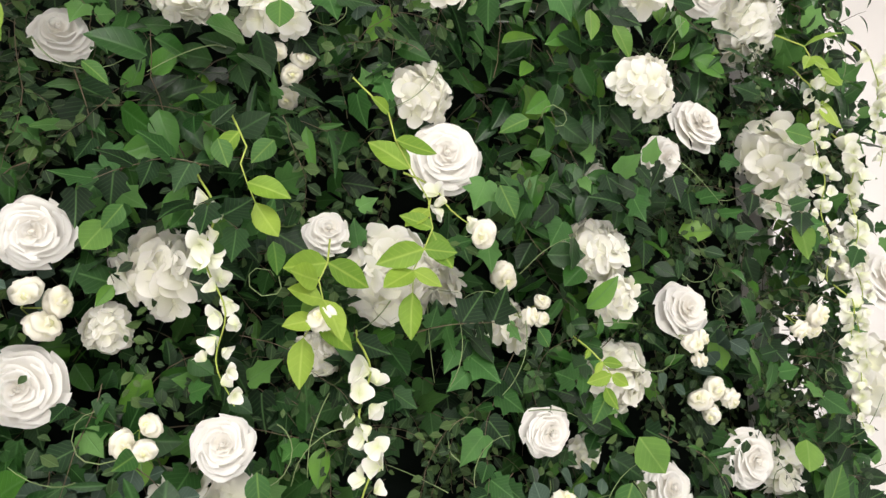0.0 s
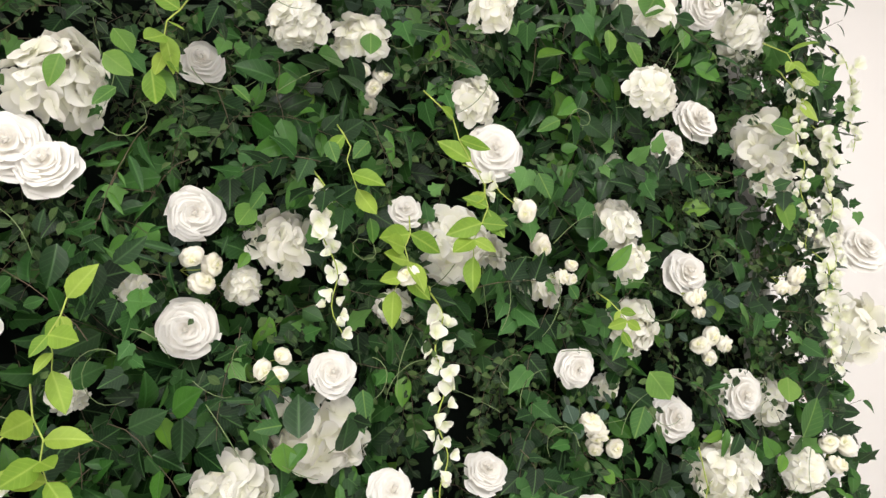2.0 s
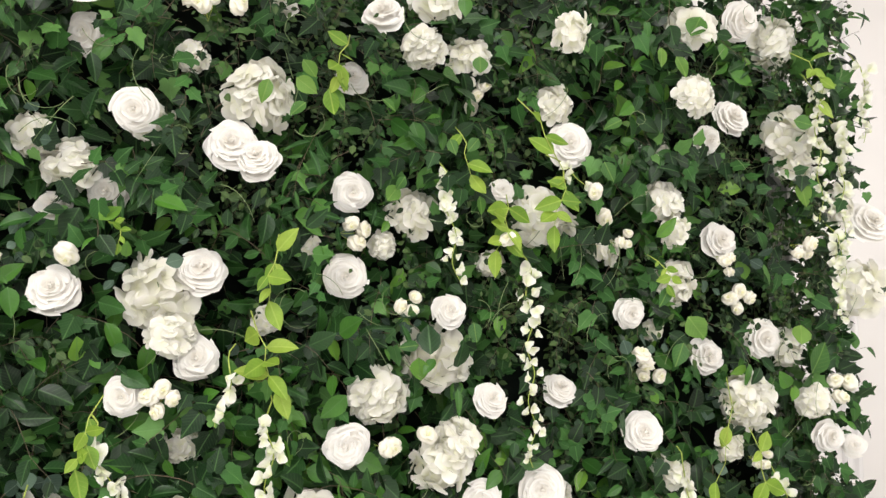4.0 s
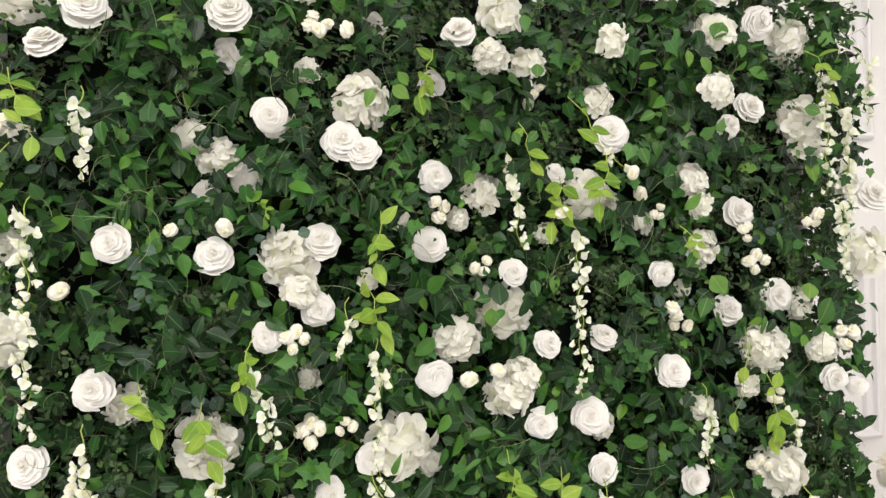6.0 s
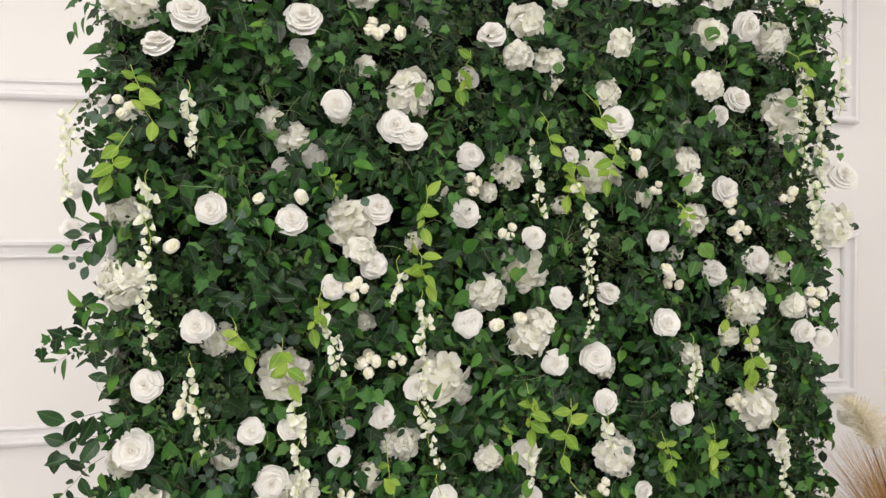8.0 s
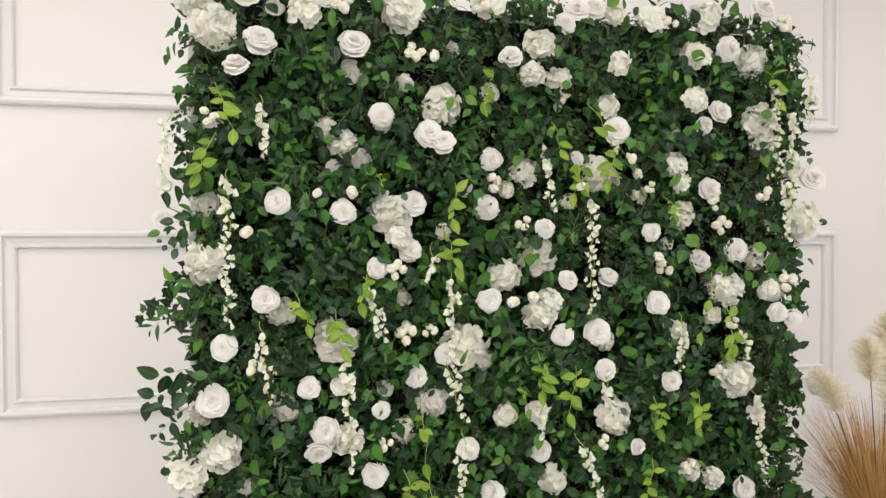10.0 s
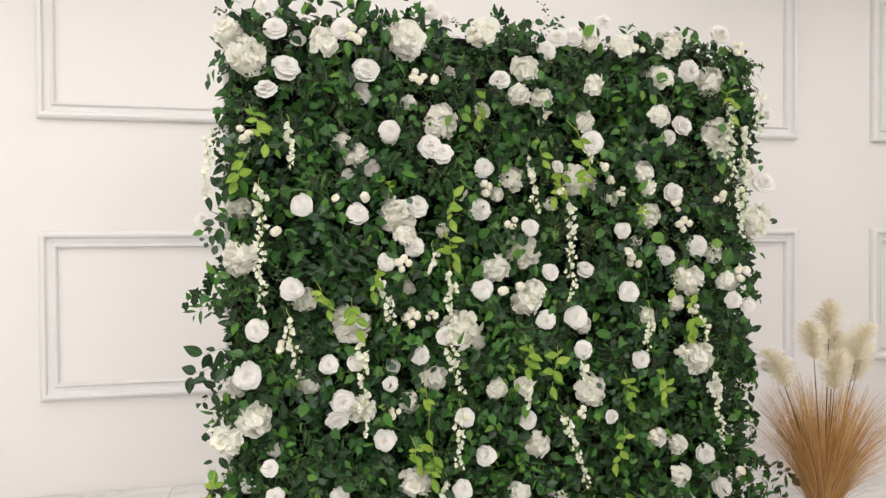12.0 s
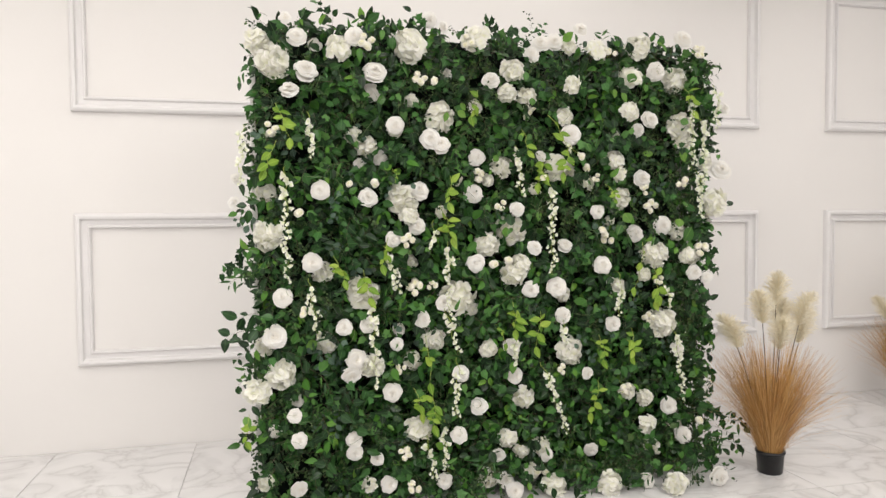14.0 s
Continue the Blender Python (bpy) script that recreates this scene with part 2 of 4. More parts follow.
def tubes_mesh(name, lines, material):
    verts, faces = [], []
    for points, radius in lines:
        v, f = tube(points, radius)
        faces += [tuple(i + len(verts) for i in q) for q in f]
        verts += v
    return raw_mesh(name, verts, faces, None, material)


# leaf shapes: x across, y along from the stalk, z out of the face; length 1
def blade(width, rows, peak, fold, bend, wave=0.0):
    verts, faces, uvs = [], [], []
    for i in range(rows + 1):
        v = i / rows
        w = width * math.sin(math.pi * v ** peak) ** 0.85 if 0 < i < rows else 0.004
        z = -bend * v * v
        ripple = wave * math.sin(v * 17.0)
        for u, s in ((-1, -1), (0, 0), (1, 1)):
            verts.append((u * w, v, z + (abs(u) * w * fold) + (ripple * s if u else 0)))
            uvs.append((u * w, v))
    for i in range(rows):
        a = i * 3
        faces += [(a, a + 1, a + 4, a + 3), (a + 1, a + 2, a + 5, a + 4)]
    return np.array(verts), faces, np.array(uvs)


def ivy_shape(lobe, bend):
    half = [(0.10, -0.10), (0.30, -0.07), (0.43 * lobe, 0.08), (0.36, 0.24), (0.52 * lobe, 0.44), (0.30, 0.56), (0.15, 0.80)]
    spine = [(0, 0.0), (0, 0.0), (0, 0.10), (0, 0.24), (0, 0.42), (0, 0.60), (0, 0.80), (0, 1.05)]
    verts, faces, uvs = [], [], []
    for x, y in spine[1:]:
        verts.append((0, y, -bend * y * y))
        uvs.append((0, y))
    ns = len(verts)
    for s in (-1, 1):
        o = len(verts)
        for x, y in half:
            verts.append((s * x, y, 0.22 * x - bend * y * y - 0.25 * x * x * 2))
            uvs.append((s * x, y))
        for k in range(len(half) - 1):
            a, b = min(k, ns - 1), min(k + 1, ns - 1)
            q = (a, o + k, o + k + 1, b)
            faces.append(q if s > 0 else q[::-1])
        q = (len(half) - 1, o + len(half) - 1, ns - 1)
        if q[0] != q[2]:
            faces.append(q if s > 0 else q[::-1])
    return np.array(verts), faces, np.array(uvs)


IVY_SHAPES = [ivy_shape(1.0, 0.10), ivy_shape(0.85, 0.25), ivy_shape(1.12, -0.08)]
BROAD_SHAPES = [blade(0.29, 6, 0.80, 0.35, 0.22), blade(0.34, 6, 0.78, 0.2, 0.05, 0.012), blade(0.25, 6, 0.85, 0.45, 0.35)]
FINE_SHAPES = [blade(0.36, 3, 0.85, 0.3, 0.15), blade(0.30, 3, 0.9, 0.2, 0.05)]
NARROW_SHAPES = [blade(0.12, 5, 0.8, 0.4, 0.2), blade(0.14, 5, 0.75, 0.3, 0.45)]
ROUND_SHAPES = [blade(0.46, 5, 0.95, 0.12, 0.08), blade(0.42, 5, 1.0, 0.2, -0.06)]


class Pile:
    """Many leaves gathered into one mesh."""

    def __init__(self):
        self.v, self.f, self.u, self.n = [], [], [], 0

    def add(self, shape, p, tip, normal, size):
        verts, faces, uvs = shape
        a = tip / (np.linalg.norm(tip) + 1e-9)
        c = normal - a * (normal @ a)
        c /= np.linalg.norm(c) + 1e-9
        b = np.cross(a, c)
        self.v.append(p + size * (verts[:, :1] * b + verts[:, 1:2] * a + verts[:, 2:3] * c))
        self.f += [tuple(i + self.n for i in q) for q in faces]
        self.u.append(uvs)
        self.n += len(verts)

    def mesh(self, name, material):
        return raw_mesh(name, np.vstack(self.v), self.f, np.vstack(self.u), material)


# ---------------------------------------------------------------- the room
YB = 1.36            # face of the back wall
X0, X1, Y0, H = -5.2, 6.2, -7.5, 3.5

tagged(part("floor", box(bmesh.new(), X0, Y0, -0.12, X1, YB, -0.006), grout_mat),
       "grey grout bed under polished pale marble tiles", "floor", kind="structure")
tagged(part("wall_north", box(bmesh.new(), X0, YB, -0.12, X1, YB + 0.16, H), wall_mat),
       "warm white painted wall with panel mouldings", "wall", kind="structure")
tagged(part("wall_west", box(bmesh.new(), X0 - 0.16, Y0, -0.12, X0, YB + 0.16, H), wall_mat), "plain white painted wall", "wall", kind="structure")
tagged(part("wall_east", box(bmesh.new(), X1, Y0, -0.12, X1 + 0.16, YB + 0.16, H), wall_mat), "plain white painted wall", "wall", kind="structure")
tagged(part("wall_south", box(bmesh.new(), X0 - 0.16, Y0 - 0.16, -0.12, X1 + 0.16, Y0, H), wall_mat), "plain white painted wall", "wall", kind="structure")
tagged(part("ceiling", box(bmesh.new(), X0 - 0.16, Y0 - 0.16, H, X1 + 0.16, YB + 0.16, H + 0.1), ceiling_mat), "plain white ceiling", "ceiling", kind="structure")

# picture-frame mouldings: outer edge x0, z0, x1, z1
PROFILE = [(0.0, 0.0), (0.0, 0.014), (0.006, 0.022), (0.018, 0.026), (0.032, 0.024), (0.038, 0.012), (0.044, 0.009), (0.068, 0.007), (0.072, 0.011), (0.076, 0.017), (0.084, 0.017), (0.090, 0.010), (0.090, 0.0)]


def moulding(x0, z0, x1, z1):
    thing = tagged(new("panel_moulding"), "white double-ridged picture-frame moulding on the wall", "wall moulding", "mouldings on the back wall", "structure")
    corners = [(x0, z0, 1, 1), (x1, z0, -1, 1), (x1, z1, -1, -1), (x0, z1, 1, -1)]
    for k in range(4):
        bm = bmesh.new()
        rings = []
        for x, z, sx, sz in (corners[k], corners[(k + 1) % 4]):
            rings.append([bm.verts.new((x + sx * a, YB - 1.7 * d, z + sz * a)) for a, d in PROFILE])
        for i in range(len(PROFILE) - 1):
            bm.faces.new((rings[0][i], rings[0][i + 1], rings[1][i + 1], rings[1][i]))
        bmesh.ops.recalc_face_normals(bm, faces=bm.faces)
        part("rail" if k % 2 == 0 else "stile", bm, moulding_mat, thing)
    return thing


for px0, px1 in ((-4.93, -2.86), (-2.270, 2.432), (3.035, 5.9)):
    moulding(px0, 0.522, px1, 1.442)
    moulding(px0, 2.05, px1, 3.1)


# ---------------------------------------------------------------- the flower wall
# where the blooms sit: x, y, z and width in metres
ROSES_A = [
    (-0.953, -0.025, 2.073, 0.121), (-1.033, -0.044, 1.98, 0.102), (-0.643, -0.016, 2.079, 0.114), (-0.653, 0.067, 1.989, 0.098),
    (-0.278, 0.106, 2.107, 0.078), (-0.077, 0.018, 2.069, 0.103), (-0.55, -0.014, 1.827, 0.09), (-0.377, -0.003, 1.775, 0.118),
    (-0.332, -0.008, 1.75, 0.099), (-0.138, 0.045, 1.69, 0.099), (-0.903, -0.035, 1.527, 0.094), (-0.682, -0.021, 1.499, 0.105),
    (-0.432, 0.009, 1.533, 0.105), (-0.442, 0.024, 1.361, 0.102), (-0.149, 0.073, 1.515, 0.1), (-0.704, 0.075, 1.662, 0.075),
    (-0.615, 0.082, 1.685, 0.087), (-0.565, -0.013, 1.299, 0.088), (-0.997, -0.045, 2.21, 0.097), (-1.044, -0.048, 2.287, 0.066),
    (-0.379, -0.001, 2.328, 0.086), (-0.311, 0.004, 2.299, 0.065), (-0.739, -0.026, 2.229, 0.094), (-0.909, 0.062, 2.205, 0.079),
]
ROSES_B = [
    (-1.276, 0.036, 1.471, 0.066), (-1.268, 0.036, 1.577, 0.061), (0.189, 0.039, 2.263, 0.102), (0.266, 0.044, 2.274, 0.103),
    (0.144, 0.035, 2.206, 0.096), (0.412, 0.054, 2.346, 0.087), (1.022, 0.097, 2.341, 0.11), (0.854, 0.083, 2.152, 0.118),
    (0.825, 0.089, 1.91, 0.105), (0.762, 0.103, 1.848, 0.089), (0.361, 0.057, 1.815, 0.113), (0.788, 0.101, 1.6, 0.107),
    (0.519, 0.075, 1.423, 0.084), (0.766, 0.135, 1.312, 0.111), (0.915, 0.11, 1.349, 0.11), (0.164, 0.049, 1.25, 0.089),
    (0.34, 0.083, 1.26, 0.09), (0.07, 0.05, 1.441, 0.089), (1.268, 0.114, 1.657, 0.127), (1.351, 0.22, 2, 0.083),
    (0.198, 0.07, 1.706, 0.071), (-0.942, -0.04, 1.2, 0.107), (-1.077, -0.041, 1.046, 0.095), (-1.111, -0.052, 0.872, 0.124),
]
ROSES_C = [
    (-0.161, 0.014, 1.175, 0.094), (-0.801, -0.032, 0.898, 0.09), (-0.69, -0.024, 0.902, 0.079), (-0.421, -0.003, 0.913, 0.095),
    (-0.52, 0.089, 0.859, 0.072), (-0.552, -0.014, 0.804, 0.075), (-0.745, -0.027, 0.741, 0.105), (-0.767, -0.03, 0.665, 0.105),
    (-0.576, -0.014, 0.572, 0.101), (-0.145, 0.015, 0.475, 0.101), (-1.016, 0.054, 0.553, 0.079), (-1.03, -0.047, 0.51, 0.077),
    (-1.007, -0.045, 0.392, 0.082), (-0.763, -0.028, 0.373, 0.089), (-0.756, -0.028, 0.305, 0.084), (-0.654, -0.021, 0.264, 0.074),
    (-0.246, 0.007, 0.344, 0.093), (-0.326, 0.003, 0.124, 0.093), (-0.234, 0.009, 0.644, 0.088), (-1.011, -0.046, 0.161, 0.092),
    (-0.593, -0.016, 0.136, 0.091), (-1.12, 0.047, 0.417, 0.073), (-1.242, 0.038, 0.447, 0.067), (-0.32, 0.003, 0.99, 0.087),
]
ROSES_D = [
    (0.539, 0.062, 1.151, 0.106), (0.134, 0.033, 1.036, 0.101), (0.275, 0.043, 1.046, 0.107), (0.316, 0.047, 0.899, 0.096),
    (1.099, 0.102, 1.092, 0.092), (1.172, 0.107, 1.068, 0.074), (0.603, 0.068, 0.839, 0.089), (1.284, 0.115, 0.78, 0.081),
    (0.993, 0.094, 0.687, 0.086), (0.036, 0.027, 0.762, 0.105), (0.053, 0.029, 0.607, 0.085), (-0.043, 0.022, 0.212, 0.084),
    (0.002, 0.025, 0.093, 0.101), (0.027, -0.034, 0.05, 0.102), (0.217, 0.04, 0.198, 0.08), (0.948, 0.091, 0.38, 0.11),
    (1.107, -0.13, 0.05, 0.113), (0.454, 0.056, 0.591, 0.076), (0.474, 0.058, 0.186, 0.082), (0.738, -0.048, 0.05, 0.09),
    (1.038, 0.097, 0.218, 0.104), (-0.131, 0.1, 1.949, 0.088), (-0.143, 0.016, 1.178, 0.086),
]
ROSES = ROSES_A + ROSES_B + ROSES_C + ROSES_D
HYDRANGEAS_A = [
    (-1.108, -0.031, 2.098, 0.164), (-1.166, -0.037, 2.179, 0.111), (-0.475, 0.011, 2.204, 0.163), (-0.808, -0.011, 2.179, 0.13),
    (-0.318, 0.031, 1.883, 0.149), (-0.514, 0.032, 1.482, 0.158), (-0.483, 0.011, 1.411, 0.097), (-0.145, 0.035, 2.264, 0.138),
    (-1.141, -0.033, 1.317, 0.14), (0.047, 0.048, 2.122, 0.124), (0.017, 0.048, 2.006, 0.096), (0.512, 0.081, 2.254, 0.129),
    (0.76, 0.099, 2.285, 0.138), (0.693, 0.074, 2.11, 0.136), (1, 0.148, 2.13, 0.139), (0.353, 0.069, 2.257, 0.087),
    (0.292, 0.07, 1.646, 0.137), (0.375, 0.172, 1.639, 0.101), (0.616, 0.091, 1.692, 0.11), (0.632, 0.064, 1.616, 0.074),
    (0.672, 0.12, 1.495, 0.116), (1.016, 0.114, 1.874, 0.148), (1.039, 0.136, 1.806, 0.099), (1.228, 0.131, 1.465, 0.174),
]
HYDRANGEAS_B = [
    (1.163, 0.126, 1.689, 0.106), (0.049, 0.126, 1.33, 0.168), (-0.083, 0.077, 1.261, 0.127), (0.096, 0.152, 1.323, 0.117),
    (0.486, 0.143, 1.581, 0.093), (0.332, 0.075, 1.908, 0.094), (0.001, 0.084, 1.655, 0.118), (0.127, 0.069, 2.004, 0.103),
    (0.19, 0.12, 1.541, 0.07), (-0.886, 0.053, 1.145, 0.106), (-0.707, 0.005, 1.047, 0.156), (-0.241, 0.035, 1.008, 0.185),
    (-0.166, 0.104, 0.944, 0.102), (-1.157, 0.034, 0.816, 0.093), (-1.086, -0.029, 0.69, 0.141), (-1.191, -0.037, 0.626, 0.133),
    (-0.878, 0.053, 0.814, 0.106), (-0.673, -0.002, 0.705, 0.122), (-0.358, 0.09, 0.795, 0.128), (-0.442, 0.014, 0.387, 0.136),
    (-0.084, 0.039, 0.748, 0.095), (-0.456, 0.083, 0.703, 0.099), (-1.166, 0.034, 0.187, 0.078), (-0.69, -0.003, 0.141, 0.08),
]
HYDRANGEAS_C = [
    (-0.096, 0.038, 0.097, 0.101), (0.052, 0.048, 1.12, 0.142), (0.87, 0.117, 1.2, 0.148), (0.796, 0.1, 1.093, 0.084),
    (0.364, 0.07, 0.709, 0.153), (0.101, 0.052, 0.492, 0.12), (0.909, 0.108, 0.825, 0.161), (0.821, 0.103, 0.279, 0.121),
    (1.026, 0.186, 0.255, 0.113), (0.195, 0.058, 0.238, 0.098), (0.52, -0.072, 0.05, 0.131), (0.242, -0.016, 0.05, 0.127),
    (0.009, 0.045, 0.286, 0.102), (0.086, 0.051, 0.221, 0.085), (0.132, 0.054, 0.114, 0.092), (0.839, 0.104, 0.17, 0.109),
    (0.626, 0.089, 1.041, 0.089), (0.698, 0.094, 0.472, 0.09), (0.801, 0.101, 0.433, 0.091), (0.343, -0.002, 2.05, 0.097),
    (0.669, 0.022, 1.936, 0.105), (-0.742, 0.063, 1.786, 0.091), (-0.677, 0.067, 1.735, 0.108), (-1.114, 0.037, 1.775, 0.088),
]
HYDRANGEAS_D = [
    (-1.144, 0.035, 1.522, 0.103), (0.835, -0.153, 0.05, 0.126), (0.346, 0.139, 1.001, 0.089), (-0.231, 0.094, 1.58, 0.059),
    (-0.066, 0.105, 1.58, 0.066), (0.619, 0.154, 1.376, 0.058), (0.646, 0.155, 1.827, 0.062), (1.043, 0.183, 1.317, 0.11),
    (1.052, 0.099, 1.183, 0.091), (0.822, 0.082, 1.198, 0.108), (-0.459, 0.078, 1.959, 0.067), (-0.533, 0.073, 1.822, 0.088),
    (-0.471, 0.077, 1.188, 0.084), (-0.312, 0.089, 1.427, 0.06), (0.078, 0.03, 1.168, 0.102), (1.135, 0.189, 1.181, 0.11),
]
HYDRANGEAS = HYDRANGEAS_A + HYDRANGEAS_B + HYDRANGEAS_C + HYDRANGEAS_D
BUDS_A = [
    (0.775, 0.069, 1.534, 0.06), (0.831, 0.102, 1.447, 0.074), (0.528, 0.053, 1.333, 0.045), (0.576, 0.095, 1.283, 0.075),
    (0.977, 0.044, 1.571, 0.066), (1.103, 0.092, 2.27, 0.073), (1.129, 0.094, 1.221, 0.086), (0.577, 0.056, 2.236, 0.064),
    (-0.433, -0.015, 2.055, 0.07), (-0.364, -0.01, 2.038, 0.043), (-0.129, 0.058, 1.605, 0.075), (-0.971, -0.053, 0.978, 0.061),
    (-0.468, -0.018, 1.072, 0.08), (-0.383, -0.012, 1.074, 0.054), (-0.538, -0.023, 0.688, 0.053), (-0.524, -0.021, 0.283, 0.064),
    (-0.477, -0.018, 0.12, 0.07), (-1.112, -0.063, 1.799, 0.065), (-0.684, -0.033, 2.205, 0.078), (-0.023, 0.042, 1.459, 0.06),
    (0.15, 0.098, 1.943, 0.065), (0.155, 0.156, 1.906, 0.041), (0.664, 0.061, 0.497, 0.077), (0.303, 0.036, 0.626, 0.058),
]
BUDS_B = [
    (0.183, 0.027, 0.119, 0.074), (1.121, 0.093, 0.29, 0.049), (0.801, 0.072, 0.86, 0.066), (0.864, 0.075, 1.064, 0.054),
    (-0.196, 0.001, 2.239, 0.066), (0.011, 0.015, 1.188, 0.045), (-0.654, -0.031, 1.558, 0.047), (-0.498, -0.02, 1.29, 0.069),
    (-0.96, -0.052, 1.506, 0.01), (0.507, 0.084, 1.6, 0.052), (0.452, 0.073, 1.646, 0.047), (0.387, -0.002, 1.697, 0.04),
    (-0.062, 0.01, 1.168, 0.05), (1.295, 0.106, 0.757, 0.044), (-0.771, -0.039, 1.557, 0.036), (-0.999, -0.055, 1.423, 0.046),
    (0.175, -0.025, 1.591, 0.039),
]
BUDS = BUDS_A + BUDS_B
STRANDS_A = [
    (-1.054, 1.585, -1.052, 1.108), (0.045, 1.726, 0.073, 1.493), (0.232, 1.524, 0.236, 1.108), (-0.951, 1.825, -0.937, 1.658),
    (-1.235, 1.758, -1.251, 1.539), (1.039, 1.985, 1.049, 1.642), (1.12, 1.883, 1.116, 1.508), (1.093, 1.613, 1.104, 1.388),
    (-0.953, 1.076, -0.921, 0.858), (-0.673, 0.986, -0.659, 0.605), (-0.599, 1.22, -0.539, 1.034), (-0.305, 1.239, -0.311, 0.929),
    (-0.308, 0.928, -0.266, 0.751), (-0.379, 1.334, -0.397, 1.241), (-0.262, 0.667, -0.276, 0.437), (-0.333, 0.4, -0.327, 0.181),
    (0.337, 1.748, 0.386, 1.702), (0.625, 1.056, 0.609, 0.883), (0.897, 1.017, 0.912, 0.912), (0.954, 0.773, 1.003, 0.404),
    (0.202, 0.619, 0.32, 0.302), (0.036, 0.799, 0.024, 0.662), (0.299, 0.84, 0.303, 0.755), (-0.409, 0.311, -0.378, 0.147),
]
STRANDS_B = [
    (1.203, 2.052, 1.197, 1.853),
]
STRANDS = STRANDS_A + STRANDS_B
BRIGHT_LEAVES_A = [
    (-0.072, -0.016, 1.86, 0.041), (-0.237, -0.026, 1.885, 0.059), (-0.231, -0.026, 1.92, 0.049), (0.446, 0.021, 1.854, 0.055),
    (0.432, 0.02, 1.745, 0.059), (0.678, 0.038, 2.104, 0.069), (0.573, 0.03, 1.463, 0.059), (0.107, -0.002, 1.787, 0.047),
    (-0.066, -0.015, 1.681, 0.046), (-0.034, -0.013, 1.374, 0.048), (0.107, -0.003, 1.397, 0.051), (1.024, 0.062, 1.303, 0.104),
    (0.636, 0.035, 2.003, 0.065), (0.062, -0.006, 1.781, 0.043), (0.994, 0.059, 1.892, 0.056), (-0.315, -0.032, 1.87, 0.057),
    (-0.254, -0.028, 1.839, 0.048), (0.125, -0.001, 1.96, 0.045), (-0.028, -0.012, 1.443, 0.049), (0.609, 0.033, 1.329, 0.07),
    (0.968, 0.058, 1.364, 0.064), (0.989, 0.059, 1.714, 0.081), (0.165, 0.002, 1.602, 0.043), (0.483, 0.024, 1.561, 0.035),
]
BRIGHT_LEAVES_B = [
    (0.124, -0.001, 1.661, 0.047), (-0.05, -0.014, 1.701, 0.04), (0.656, 0.035, 1.391, 0.071), (-0.177, -0.022, 1.865, 0.06),
    (0.579, 0.031, 2.019, 0.056),
]
BRIGHT_LEAVES = BRIGHT_LEAVES_A + BRIGHT_LEAVES_B
SPRIGS_A = [
    (-1.076, -0.091, 1.797, 0.15), (-1.108, -0.093, 1.65, 0.13), (0.256, 0.003, 1.759, 0.198), (0.183, -0.002, 1.603, 0.118),
    (-0.604, -0.058, 1.222, 0.115), (-0.705, -0.065, 1.072, 0.12), (-0.326, -0.038, 1.348, 0.14), (-0.296, -0.036, 1.507, 0.124),
    (0.743, 0.037, 1.101, 0.225), (0.827, 0.043, 1.01, 0.179), (-0.412, -0.044, 0.685, 0.214), (-0.385, -0.042, 0.467, 0.161),
    (0.029, -0.013, 0.89, 0.128), (0.164, -0.004, 0.813, 0.18), (0.485, 0.019, 0.446, 0.145), (1.011, 0.056, 1.993, 0.121),
    (0.692, 0.034, 0.723, 0.136), (0.511, 0.021, 0.705, 0.116), (0.319, 0.007, 1.664, 0.142), (0.079, -0.009, 1.757, 0.111),
    (-0.046, -0.018, 0.812, 0.083), (-0.162, -0.026, 1.918, 0.12), (-0.831, -0.073, 1.152, 0.103), (0.558, 0.024, 1.512, 0.07),
]
SPRIGS_B = [
    (-0.566, -0.055, 1.59, 0.047), (-1.232, -0.101, 0.458, 0.099), (-0.467, -0.047, 0.515, 0.107),
]
SPRIGS = SPRIGS_A + SPRIGS_B

SLOPE, SHIFT = 0.07, 0.025       # the panel stands a little askew to the wall behind
HALF, TOP = 1.17, 2.31


def at_wall(x, depth, z):
    """A place on the panel: depth 0 is the plane of the large roses, positive further in."""
    return np.array((x, SHIFT + SLOPE * x + depth, z))


panel = tagged(new("flower_wall_panel"), "tall free-standing panel of dark greenery with a white cloth rim", "flower wall")
ASKEW = pose(0, SHIFT, 0, 0, 0, math.degrees(math.atan(SLOPE)))
panel.matrix_world = ASKEW
part("net_backing", box(bmesh.new(), -HALF, 0.265, 0.0, HALF, 0.275, TOP - 0.015), shade_net_mat, panel, "near-black net the greenery is tied to, coloured as shade between leaves")
for ex in (-HALF - 0.022, HALF - 0.012):
    part("cloth_edge", box(bmesh.new(), ex, 0.19, 0.0, ex + 0.022, 0.29, TOP - 0.015, 0.004), edge_mat, panel, "pale cloth side rim")
part("cloth_back", box(bmesh.new(), -HALF, 0.277, 0.0, HALF, 0.29, TOP - 0.015, 0.003), edge_mat, panel, "pale cloth back")

rng = np.random.default_rng(7)
piles = {k: Pile() for k in ("ivy", "broad", "fine", "narrow", "round")}
single_leaves = []
stems, tendrils = [], []
SHAPES = {"ivy": IVY_SHAPES, "broad": BROAD_SHAPES, "fine": FINE_SHAPES, "narrow": NARROW_SHAPES, "round": ROUND_SHAPES}


def unit(v):
    return v / (np.linalg.norm(v) + 1e-9)


BLOOMS = np.array([(x, z, d * 0.48, y - SHIFT - SLOPE * x) for x, y, z, d in ROSES + BUDS] + [(x, z, d * 0.43, y - SHIFT - SLOPE * x + 0.01) for x, y, z, d in HYDRANGEAS])
BLOOMS[:, 2] *= np.where(BLOOMS[:, 3] > 0.06, 0.62, 1.0)


